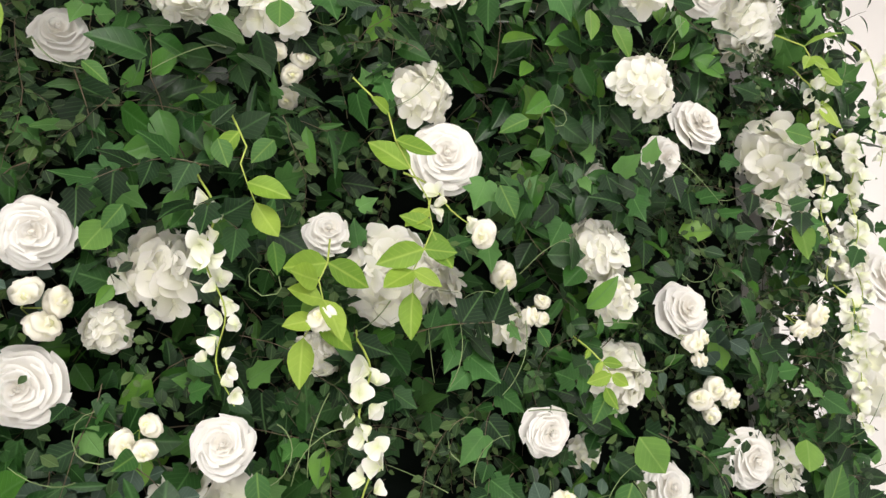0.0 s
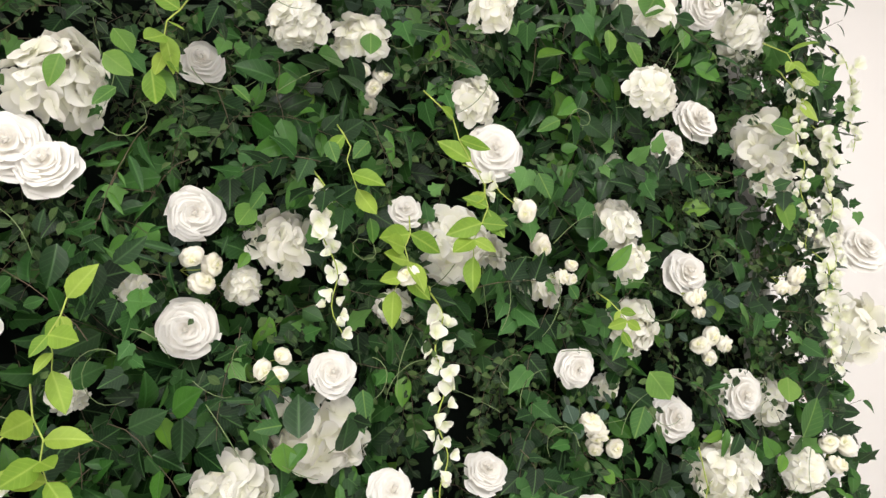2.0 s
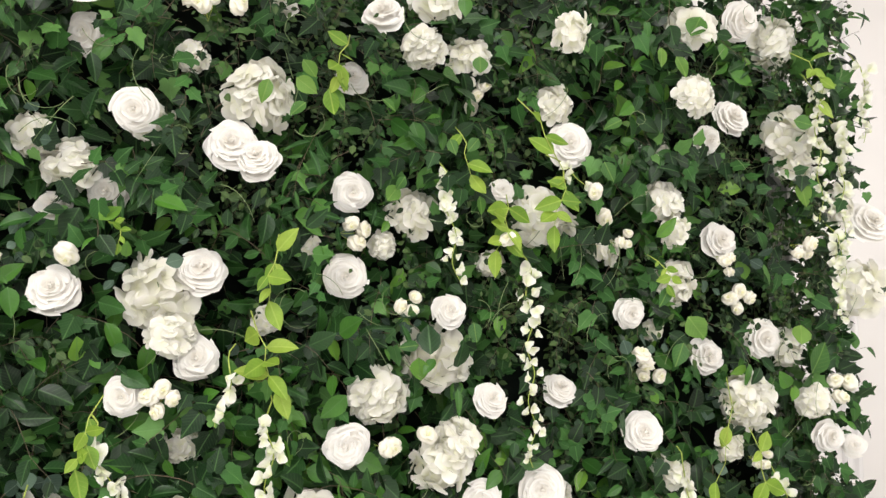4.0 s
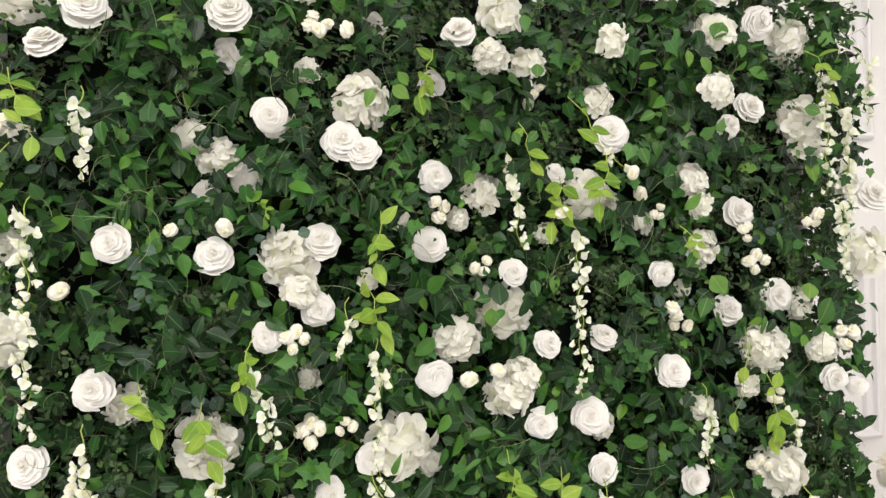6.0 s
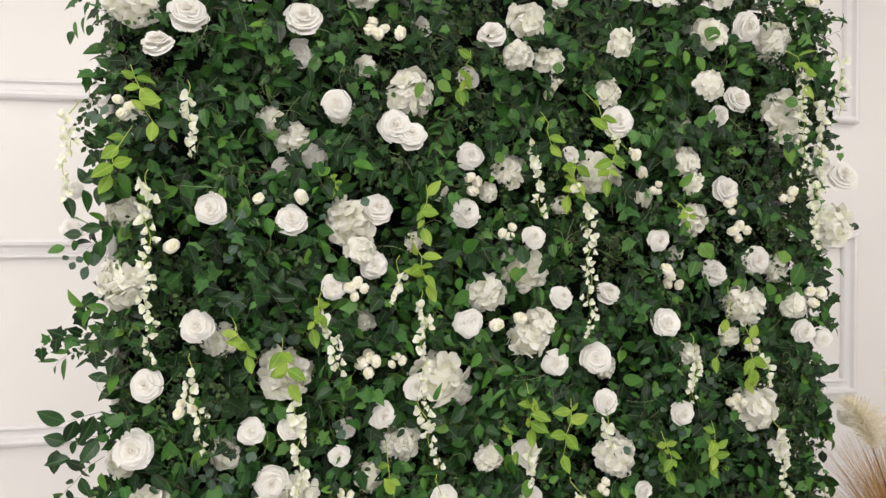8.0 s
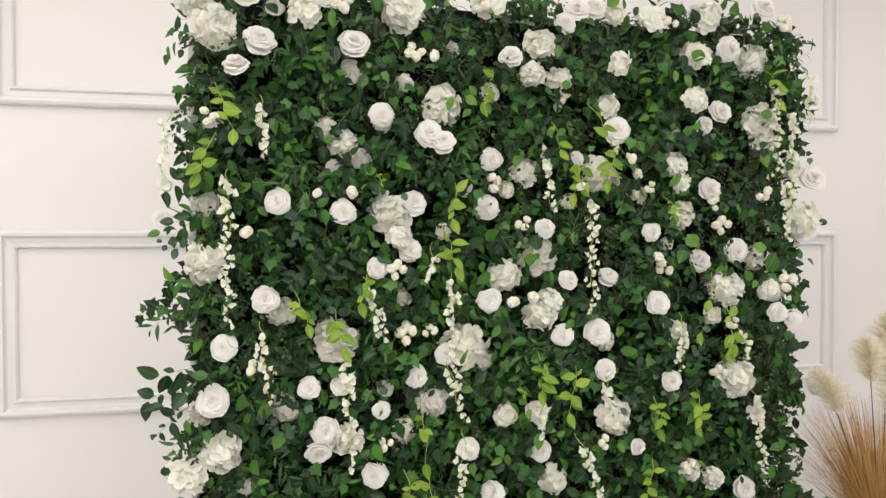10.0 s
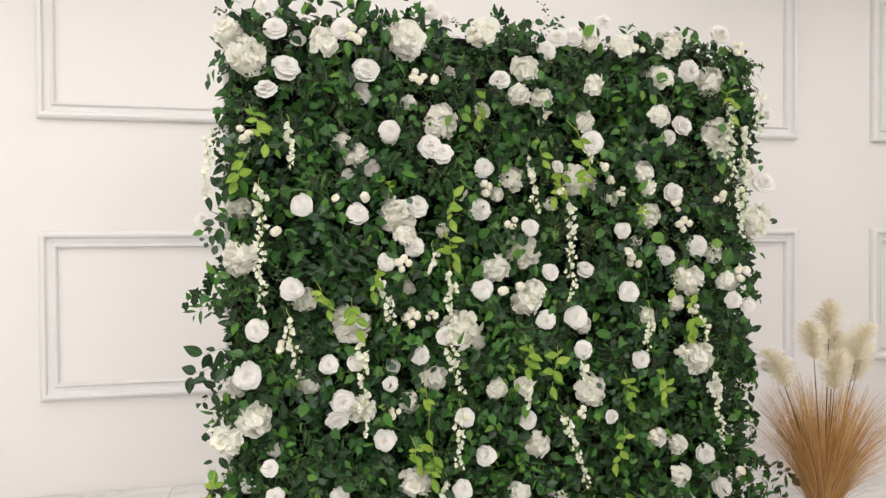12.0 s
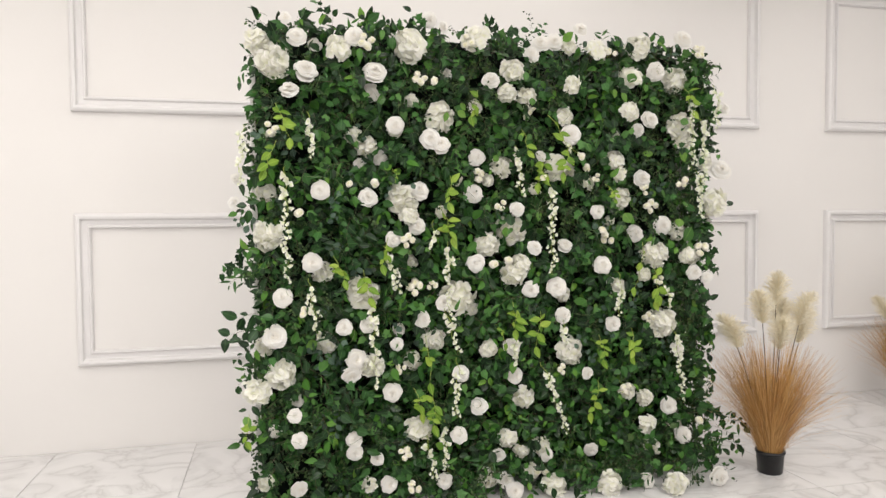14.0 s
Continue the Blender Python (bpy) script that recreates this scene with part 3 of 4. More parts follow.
def covered(p, s):
    """Whether a leaf at p would hide a bloom."""
    far = p[1] - (SHIFT + SLOPE * p[0])
    gap = np.hypot(BLOOMS[:, 0] - p[0], BLOOMS[:, 1] - p[2]) - BLOOMS[:, 2] - s * 0.12
    return bool(np.any((gap < 0) & (far < BLOOMS[:, 3] + 0.06)))


def sprig(kind, x, z, depth, way, count, size, step, keep_single=False, spill=False):
    """A short stem with leaves on alternate sides, drooping as it goes."""
    p = at_wall(x, depth, z)
    d = unit(np.array(way, dtype=float))
    line = [p.copy()]
    for k in range(count):
        d = unit(d + np.array((rng.normal(0, 0.16), rng.normal(-0.02, 0.10), -0.10 + rng.normal(0, 0.10))))
        p = p + d * step
        if p[2] < 0.03:
            d[2], p[2] = abs(d[2]), 0.03
        far = p[1] - (SHIFT + SLOPE * p[0])
        if far > 0.25 and not spill:
            d[1] = -abs(d[1])
        if far < -0.035:
            d[1] = abs(d[1]) * 0.5
        if spill and (p[2] > TOP + 0.05 or abs(p[0]) > HALF + 0.10) and p[2] > 1.5:
            break
        if p[2] < 1.5 or (abs(p[0]) < HALF + 0.05 and p[2] < TOP + 0.05):
            line.append(p.copy())
        out = np.array((0.0, -1.0, 0.0))
        sidev = unit(np.cross(d, out)) * (1 if k % 2 else -1)
        tip = unit(sidev * 0.9 + d * 0.55 + np.array((rng.normal(0, 0.3), rng.normal(-0.15, 0.3), rng.normal(-0.22, 0.3))))
        normal = unit(out * 0.85 + np.array((rng.normal(0, 0.5), 0.0, 0.40 + rng.normal(0, 0.5))))
        s = size * rng.uniform(0.5, 1.22)
        shape = int(rng.integers(len(SHAPES[kind])))
        foot = p + tip * s * 0.08
        if rng.random() < 0.96 and (covered(p + tip * s * 0.5, s) or covered(p + tip * s * 0.95, 0.0) or covered(p, 0.0)):
            continue
        end = p + tip * s
        if end[2] < 0.004:
            continue
        if end[2] > 1.5 and (abs(end[0]) > HALF + 0.075 or end[2] > TOP + 0.095):
            continue
        if keep_single and len(single_leaves) < 265:
            single_leaves.append((kind, shape, foot, tip, normal, s))
        else:
            piles[kind].add(SHAPES[kind][shape], foot, tip, normal, s)
    if len(line) > 2 and not any(covered(q, 0.03) for q in line):
        stems.append((line, 0.0009 if kind != "fine" else 0.0006))
    return line


STYLE = {"ivy": (0.042, 0.021, 9), "broad": (0.056, 0.026, 8), "fine": (0.019, 0.010, 19), "narrow": (0.052, 0.016, 10), "round": (0.034, 0.019, 8)}


def kind_at(x, z):
    """Which greenery grows where: drifts of each kind, with the mixture of the real panel."""
    a = noise.noise((x * 1.7 + 3.1, z * 1.7, 0.3))
    b = noise.noise((x * 2.3 - 8.0, z * 2.3, 4.7))
    if 0.18 < x < 0.52 and 1.20 < z < 1.60 or 0.78 < x < 1.05 and 1.35 < z < 2.00:
        return "fine" if rng.random() < 0.72 else "ivy"
    if abs(x) > 1.08 and rng.random() < 0.35:
        return "narrow" if rng.random() < 0.4 else "broad"
    r = rng.random()
    if b > 0.22:
        return "fine" if r < 0.6 else "ivy"
    if a < -0.10:
        return "broad" if r < 0.58 else ("ivy" if r < 0.85 else "narrow")
    return "ivy" if r < 0.46 else ("broad" if r < 0.68 else ("round" if r < 0.75 else ("narrow" if r < 0.86 else "fine")))


# layers from the deep filling to loose front sprigs, thick in some places and thin in others
for depth0, cells, jitter, thin_at in ((0.22, 32, 0.02, -0.30), (0.17, 33, 0.03, -0.16), (0.11, 34, 0.04, -0.10), (0.05, 31, 0.03, -0.03), (0.005, 18, 0.02, -0.02)):
    for i in range(cells):
        for j in range(cells):
            x = -HALF + 2 * HALF * (i + rng.random()) / cells
            z = 0.04 + (TOP - 0.05) * (j + rng.random()) / cells
            if noise.noise((x * 7.5 + depth0 * 31, z * 7.5, depth0 * 17)) < thin_at + rng.normal(0, 0.12):
                continue
            kind = kind_at(x, z)
            size, step, count = STYLE[kind]
            way = (rng.normal(0, 0.8), -0.30 if depth0 > 0.06 else -0.1, rng.normal(-0.15, 0.7))
            sprig(kind, x, z, depth0 + rng.normal(0, jitter * 0.5), way, int(count * rng.uniform(0.6, 1.2)), size, step,
                  keep_single=depth0 < 0.05 and kind in ("ivy", "broad") and z > 1.0 and -0.5 < x < 1.1)

# the rim: sprigs that reach past the sides and over the top
for j in range(320):
    z = 0.03 + (TOP - 0.05) * rng.random()
    side = -1 if j % 2 else 1
    kind = ("broad", "ivy", "narrow", "broad", "fine")[int(rng.integers(5))]
    size, step, count = STYLE[kind]
    low = 1.0 + 0.2 * (z < 0.9)
    sprig(kind, side * (HALF - 0.05), z, 0.08 + rng.uniform(-0.08, 0.13), (side * 0.7 * low, -0.25, rng.normal(0.0, 0.6)), max(2, int(count * rng.uniform(0.12, 0.34) * low ** 0.5)), size, step, spill=True)
for j in range(160):
    x = (HALF - 0.10) * rng.uniform(-1, 1)
    kind = ("broad", "ivy", "narrow", "broad", "round")[int(rng.integers(5))]
    size, step, count = STYLE[kind]
    sprig(kind, x, TOP - 0.09, 0.06 + rng.uniform(-0.05, 0.09), (rng.normal(0, 0.5), -0.2, 0.9), int(count * rng.uniform(0.3, 0.55)), size, step, spill=True)
for j in range(26):
    x = 0.5 + 0.85 * rng.random()
    sprig("narrow" if j % 3 else "fine", x, 0.12 + 0.2 * rng.random(), -0.02, (rng.normal(0.4, 0.4), -0.3, -0.1), 6, 0.055, 0.02, spill=True)

# the foot of the panel trails forward over the floor
for j in range(210):
    x = -0.35 + 1.55 * rng.random()
    reach = rng.random() ** 1.5 * (0.10 + 0.14 * max(0.0, x))
    kind = ("ivy", "broad", "fine", "narrow")[int(rng.integers(4))]
    size, step, count = STYLE[kind]
    sprig(kind, x, 0.05 + 0.16 * rng.random() * (1 - reach * 3), -reach, (rng.normal(0.1, 0.6), -0.3, rng.normal(0.15, 0.3)), int(count * rng.uniform(0.4, 0.8)), size, step)

# the side that is seen aslant is thickly filled, most of all its upper corner
for j in range(360):
    z = 1.70 + 0.55 * rng.random() if j < 120 else 0.15 + 1.6 * rng.random()
    kind = ("fine", "ivy", "broad", "ivy")[int(rng.integers(4))]
    size, step, count = STYLE[kind]
    sprig(kind, HALF - 0.14 * rng.random(), z, 0.02 + 0.16 * rng.random(), (0.5 + rng.normal(0, 0.4), -0.2, rng.normal(-0.1, 0.6)), int(count * rng.uniform(0.3, 0.6)), size, step, spill=True)

# ivy trails that hang free at the sides
sprig("ivy", HALF + 0.02, 1.86, 0.03, (0.1, -0.1, -1), 12, 0.046, 0.024, spill=True)
sprig("ivy", HALF + 0.03, 2.02, 0.05, (0.2, 0, -1), 9, 0.046, 0.026, spill=True)
sprig("fine", -HALF - 0.01, 1.92, 0.04, (-0.1, -0.1, -1), 26, 0.020, 0.014, spill=True)
sprig("fine", -HALF - 0.04, 1.85, 0.06, (-0.1, -0.1, -1), 22, 0.020, 0.014, spill=True)
sprig("broad", -HALF - 0.01, 0.86, 0.02, (-0.9, -0.2, -0.35), 6, 0.055, 0.024, spill=True)
sprig("broad", -HALF - 0.01, 0.98, 0.02, (-0.9, -0.2, 0.1), 4, 0.065, 0.022, spill=True)
sprig("broad", -HALF - 0.01, 1.26, 0.02, (-0.9, -0.2, 0.2), 3, 0.05, 0.02, spill=True)

# curling tendrils in front of the leaves
for j in range(240):
    x, z = rng.uniform(-HALF, HALF), rng.uniform(0.1, TOP - 0.05)
    p, d, line = at_wall(x, rng.uniform(-0.03, 0.05), z), unit(rng.normal(0, 1, 3)), []
    turn = rng.normal(0, 0.35)
    for k in range(9):
        line.append(p.copy())
        d = unit(np.array((d[0] * math.cos(turn) - d[2] * math.sin(turn), d[1] * 0.6, d[0] * math.sin(turn) + d[2] * math.cos(turn) - 0.05)))
        p = p + d * rng.uniform(0.008, 0.018)
    tendrils.append((line, 0.0009))

LABELS = {"ivy": ("ivy_foliage", ivy_mat, "dense dark green lobed ivy leaves on the panel"),
          "broad": ("broad_leaf_foliage", broad_mat, "glossy dark green oval leaves on the panel"),
          "fine": ("fine_leaf_foliage", fine_mat, "olive green sprays of tiny leaves on the panel"),
          "narrow": ("narrow_leaf_foliage", narrow_mat, "green lance-shaped leaves on the panel"),
          "round": ("eucalyptus_foliage", round_mat, "grey-green round eucalyptus leaves on the panel")}
for key, (name, material, label) in LABELS.items():
    tagged(new(name, piles[key].mesh(name, material)), label, "foliage", kind="stuff")
tagged(new("vine_stems", tubes_mesh("vine_stems", stems, stem_mat)), "thin brown vine stems among the leaves", "stems", kind="stuff")
tagged(new("vine_tendrils", tubes_mesh("vine_tendrils", tendrils, tendril_mat)), "pale green curling tendrils among the leaves", "tendrils", kind="stuff")

single_mesh = {}
for kind, shape, foot, tip, normal, s in single_leaves:
    if (kind, shape) not in single_mesh:
        single_mesh[kind, shape] = raw_mesh("leaf", *SHAPES[kind][shape], ivy_one if kind == "ivy" else broad_one)
    a = unit(tip)
    c = unit(normal - a * (normal @ a))
    b = np.cross(a, c)
    m = Matrix((b, a, c)).transposed().to_4x4() @ Matrix.Scale(s, 4)
    m.translation = foot
    leaf = new("leaf", single_mesh[kind, shape])
    leaf.parent = panel
    leaf.matrix_basis = ASKEW.inverted() @ m

bright_meshes = [raw_mesh("leaf", *shape, bright_one) for shape in (BROAD_SHAPES[0], BROAD_SHAPES[1], ROUND_SHAPES[0])]
for k, (x, y, z, d) in enumerate(BRIGHT_LEAVES):
    tip = unit(np.array((rng.normal(0, 0.7), rng.uniform(-0.4, 0.0), -0.6 + rng.normal(0, 0.5))))
    normal = unit(np.array((rng.normal(0, 0.3), -1.0, rng.normal(0.3, 0.3))))
    c = unit(normal - tip * (normal @ tip))
    m = Matrix((np.cross(tip, c), tip, c)).transposed().to_4x4() @ Matrix.Scale(d * 0.85, 4)
    m.translation = np.array((x, y, z)) - tip * d * 0.42
    leaf = tagged(new("leaf", bright_meshes[k % 3]), "bright mid-green oval leaf")
    leaf.parent = panel
    leaf.matrix_basis = ASKEW.inverted() @ m

# ---------------------------------------------------------------- blooms


def petal_cup(rim, top, spread, curl, tuck, seed, cols=8, rows=7):
    """A cupped rose petal: it rises from the axis, swells outward and rolls back at its wavy rim; one side tucks under the next."""
    r = random.Random(seed)
    a, b, nick = r.uniform(0, 6), r.uniform(0, 6), r.uniform(-0.5, 0.5)
    low = top - 0.10
    verts, faces, uvs = [], [], []
    for i in range(rows + 1):
        s = i / rows
        for j in range(cols + 1):
            u = 2 * j / cols - 1
            edge = 1 - 0.16 * u ** 4 - 0.07 * math.exp(-((u - nick) / 0.2) ** 2) + 0.05 * math.sin(4 * u + a)
            swell = math.sin(0.5 * math.pi * min(1.0, s * 1.05)) ** 0.8
            rad = 0.03 + (rim - 0.03) * swell * (1 + tuck * u)
            z = low + (top - low) * edge * s ** 1.2 - 0.05 * (rim / 0.46) * (1 - edge)
            over = max(0.0, s - 0.66) / 0.34
            rad += curl * over * over * (0.7 + 0.4 * math.sin(3 * u + b))
            z -= curl * 0.75 * over ** 3
            rad += 0.022 * math.sin(5 * u + a) * s * s * (0.4 + rim)
            w = spread * u * (0.55 + 0.45 * swell)
            verts.append((rad * math.cos(w), rad * math.sin(w), z))
            uvs.append((u, 0.25 + 0.75 * s))
    n = cols + 1
    for i in range(rows):
        for j in range(cols):
            faces.append((i * n + j, (i + 1) * n + j, (i + 1) * n + j + 1, i * n + j + 1))
    return np.array(verts), faces, np.array(uvs)


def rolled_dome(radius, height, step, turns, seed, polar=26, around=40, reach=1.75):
    """The rolled heart of a rose or a bud: a dome wound round with overlapping petal rims, shade tinted into its
    grooves.
    """
    r = random.Random(seed)
    a, b, c = r.uniform(0, 6), r.uniform(0, 6), r.uniform(0, 6)
    verts, faces, uvs = [], [], []
    for i in range(polar + 1):
        q = reach * i / polar
        for j in range(around):
            w = 2 * math.pi * j / around
            wob = 0.20 * math.sin(3 * w + a + q * 3) + 0.12 * math.sin(5 * w + b - q * 2)
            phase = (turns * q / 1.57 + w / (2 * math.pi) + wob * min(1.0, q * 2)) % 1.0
            lift = step * (phase ** 1.6 if phase < 0.88 else (1 - phase) / 0.12 * 0.8) * min(1.0, q * 3 + 0.25)
            lift += step * 0.3 * math.sin(2 * w + c) * math.sin(q)
            s = 1 + lift / radius
            verts.append((radius * s * math.sin(q) * math.cos(w), radius * s * math.sin(q) * math.sin(w), height * s * math.cos(q)))
            # low v tints the grooves deeper cream, painting in shade so the spiral shows
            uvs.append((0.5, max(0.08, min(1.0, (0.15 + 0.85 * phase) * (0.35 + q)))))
    for i in range(polar):
        for j in range(around):
            k = (j + 1) % around
            faces.append((i * around + j, (i + 1) * around + j, (i + 1) * around + k, i * around + k))
    return np.array(verts), faces, np.array(uvs)


def round_petal(width, cup, bend, ripple, seed, cols=4, rows=6):
    """A rounded petal, narrow at its foot: x across, y along, length 1."""
    r = random.Random(seed)
    a, b = r.uniform(0, 6), r.uniform(0, 6)
    verts, faces, uvs = [], [], []
    for i in range(rows + 1):
        v = i / rows
        for j in range(cols + 1):
            u = 2 * j / cols - 1
            w = width * (0.14 + 0.86 * math.sin(math.pi * min(1.0, (0.88 * v) ** 1.25 + 0.02)) ** 0.75)
            y = v * (1 - 0.10 * u * u) + 0.03 * v * math.sin(3.0 * u + a)
            x = w * u
            z = cup * (u * u) * w - bend * v * v + ripple * (math.sin(4 * u + a) + math.sin(5 * v + b)) * v
            verts.append((x, y, z))
            uvs.append((u, v))
    n = cols + 1
    for i in range(rows):
        for j in range(cols):
            faces.append((i * n + j, i * n + j + 1, (i + 1) * n + j + 1, (i + 1) * n + j))
    return np.array(verts), faces, np.array(uvs)


def gather(name, patches, material):
    """Joins patches, each turned about the axis, into one mesh."""
    vs, fs, us, n = [], [], [], 0
    for (v, f, u), m in patches:
        v = np.array([m @ Vector(p) for p in v])
        vs.append(v)
        us.append(u)
        fs += [tuple(i + n for i in q) for q in f]
        n += len(v)
    return raw_mesh(name, np.vstack(vs), fs, np.vstack(us), material)


def turn_z(deg, tilt=0.0):
    return pose(0, 0, 0, 0, 0, deg) @ pose(0, 0, 0, 0, tilt, 0)


def rose_model(seed, openness):
    """Full layered rose facing +z, about 1 across: a dome of cupped petals round a rolled heart."""
    r = random.Random(seed)
    thing = new("rose")
    # rim radius, rim height, petals, half spread, curl
    rings = [(0.455 * openness, -0.01, 6, 0.74, 0.060), (0.405 * openness, 0.085, 6, 0.74, 0.055), (0.345 * openness, 0.160, 5, 0.84, 0.048), (0.285, 0.215, 5, 0.86, 0.040),
             (0.225, 0.255, 4, 1.00, 0.032), (0.165, 0.280, 4, 1.05, 0.022), (0.110, 0.295, 3, 1.25, 0.014), (0.062, 0.300, 2, 1.7, 0.008)]
    for ring, (rim, top, count, spread, curl) in enumerate(rings):
        shapes = [raw_mesh("petal", *petal_cup(rim, top, spread, curl, 0.09, seed * 31 + k + ring * 7), rose_mat) for k in range(2)]
        start = r.uniform(0, 360)
        for k in range(count):
            leaf = mesh_part("petal", shapes[k % 2], thing)
            leaf.matrix_basis = turn_z(start + 360 * k / count + r.uniform(-14, 14), r.uniform(-8, 9)) @ pose(0, 0, r.uniform(-0.022, 0.022), r.uniform(-7, 7), 0, 0)
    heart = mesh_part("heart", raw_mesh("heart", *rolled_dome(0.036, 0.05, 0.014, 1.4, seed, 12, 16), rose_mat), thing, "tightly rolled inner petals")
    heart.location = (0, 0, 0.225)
    return thing


def floret_mesh(seed):
    """Four broad petals round a small eye."""
    r = random.Random(seed)
    patches = []
    for k in range(4):
        v, f, u = round_petal(0.52, r.uniform(-0.1, 0.4), r.uniform(-0.15, 0.25), 0.045, seed * 9 + k)
        patches.append(((v, f, u), turn_z(90 * k + r.uniform(-10, 10)) @ pose(0, 0, 0, r.uniform(2, 20), r.uniform(-12, 12), 0)))
    return gather("floret", patches, hydrangea_mat)


FLORETS = [floret_mesh(k) for k in range(4)]


def hydrangea_model(seed, count=26):
    """Loose ball of four-petalled florets facing +z, about 1 across."""
    r = random.Random(seed)
    thing = new("hydrangea")
    for k in range(count):
        c = 1 - 0.98 * (k + 0.5) / count
        w = k * 2.39996 + r.uniform(-0.3, 0.3)
        s = math.sqrt(max(0.0, 1 - c * c))
        n = Vector((s * math.cos(w), s * math.sin(w), c))
        q = n.to_track_quat("Z", "Y").to_matrix().to_4x4()
        fl = mesh_part("floret", FLORETS[k % 4], thing)
        fl.matrix_basis = Matrix.Translation((n.x * 0.40, n.y * 0.40, n.z * 0.34 + r.uniform(-0.04, 0.04))) @ q @ pose(0, 0, 0, r.uniform(-30, 30), r.uniform(-30, 30), r.uniform(0, 90)) @ Matrix.Scale(r.uniform(0.23, 0.33), 4)
    core = bmesh.new()
    bmesh.ops.create_icosphere(core, subdivisions=2, radius=0.30)
    bmesh.ops.scale(core, vec=(1, 1, 0.75), verts=core.verts)
    part("core", core, heart_mat, thing, "pale green core between the florets", True)
    return thing


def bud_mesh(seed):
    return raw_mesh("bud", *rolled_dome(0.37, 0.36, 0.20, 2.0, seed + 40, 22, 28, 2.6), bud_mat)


BUD_MESHES = [bud_mesh(k) for k in range(3)]


def heart_ball():
    bm = bmesh.new()
    bmesh.ops.create_icosphere(bm, subdivisions=2, radius=0.12)
    bmesh.ops.scale(bm, vec=(1, 1, 0.8), verts=bm.verts)
    return bm


def bud_spray_model(seed, count):
    """A few little round buds on short stalks, about 1 across."""
    r = random.Random(seed)
    thing = new("bud_spray")
    lines = []
    for k in range(count):
        w = 2 * math.pi * k / count + r.uniform(-0.5, 0.5)
        d = 0.0 if count == 1 else 0.30
        place = Vector((d * math.cos(w), d * math.sin(w), r.uniform(-0.1, 0.1)))
        size = 0.9 if count == 1 else r.uniform(0.42, 0.56)
        bud = mesh_part("bud", BUD_MESHES[(k + seed) % 3], thing)
        bud.matrix_basis = Matrix.Translation(place) @ pose(0, 0, 0, r.uniform(-35, 35), r.uniform(-35, 35), r.uniform(0, 360)) @ Matrix.Scale(size, 4)
        heart = part("eye", heart_ball(), heart_mat, bud, "yellow-green eye", True)
        heart.location = (0, 0, 0.35)
        lines.append(([(place.x, place.y, place.z), (place.x * 0.5, place.y * 0.5 - 0.1, -0.35), (0, -0.1, -0.8)], 0.018))
    mesh_part("stalk", tubes_mesh("stalk", lines, lime_stem_mat), thing, "thin green stalks")
    return thing


def facing(x, y, z, size, r, tilt=22, up=0):
    """A pose that turns +z of a bloom out of the panel, a little at random."""
    return pose(x, y, z) @ pose(0, 0, 0, 90 - up + r.gauss(0, tilt * 0.6), r.gauss(0, tilt * 0.4), 0) @ pose(0, 0, 0, r.gauss(0, tilt * 0.3), r.gauss(0, tilt * 0.6), r.uniform(0, 360)) @ Matrix.Scale(size, 4) @ Matrix.Translation((0, 0, -0.12))


def plant(models, rows, label, category, group, grow, tilt, back=0.0, up=0, deep_label=""):
    r = random.Random(len(rows) * 7 + 1)
    for k, (x, y, z, d) in enumerate(rows):
        model = models[k % len(models)]
        m = facing(x, y + back * d, z, d * grow, r, tilt, up)
        copy = copy_thing(model, m)
        deep = y - SHIFT - SLOPE * x > 0.055
        tagged(copy, deep_label if deep and deep_label else label, category, group)
        copy.matrix_basis = m
    for model in models:
        for ob in (*model.children_recursive, model):
            bpy.data.objects.remove(ob)


plant([rose_model(1, 1.0), rose_model(2, 0.93), rose_model(3, 1.05), rose_model(4, 0.97)], ROSES,
      "full white cloth rose in the green panel", "rose", "roses on the flower wall", 0.91, 19, 0.1, 9,
      deep_label="shaded white cloth rose set deep among the leaves")
plant([hydrangea_model(1), hydrangea_model(2, 21), hydrangea_model(3, 29), hydrangea_model(4, 17)], HYDRANGEAS,
      "ruffled cream-white hydrangea head in the green panel", "hydrangea", "hydrangeas on the flower wall", 0.91, 26, 0.14, 6,
      deep_label="shaded cream hydrangea half hidden deep among leaves")
plant([bud_spray_model(1, 3), bud_spray_model(2, 4), bud_spray_model(3, 3)], [b for b in BUDS if b[3] > 0.05],
      "small spray of round cream buds with yellow-green eyes", "flower buds", "bud sprays on the flower wall", 1.02, 24)
plant([bud_spray_model(4, 1), bud_spray_model(5, 1)], [b for b in BUDS if 0.02 < b[3] <= 0.05],
      "single round cream bud on a thin stalk", "flower bud", "single buds on the flower wall", 1.0, 25)


def pea_mesh(seed):
    """A hanging pea flower: one upright petal and two folded ones."""
    r = random.Random(seed)
    patches = []
    for w, t in ((0, 35), (120, 70), (240, 75)):
        patches.append((round_petal(0.48, 0.5, 0.3, 0.04, seed * 5 + w), turn_z(w + r.uniform(-20, 20)) @ pose(0, 0, 0, t + r.uniform(-12, 12), 0, 0)))
    return gather("floret", patches, wisteria_mat)


PEAS = [pea_mesh(k) for k in range(4)]


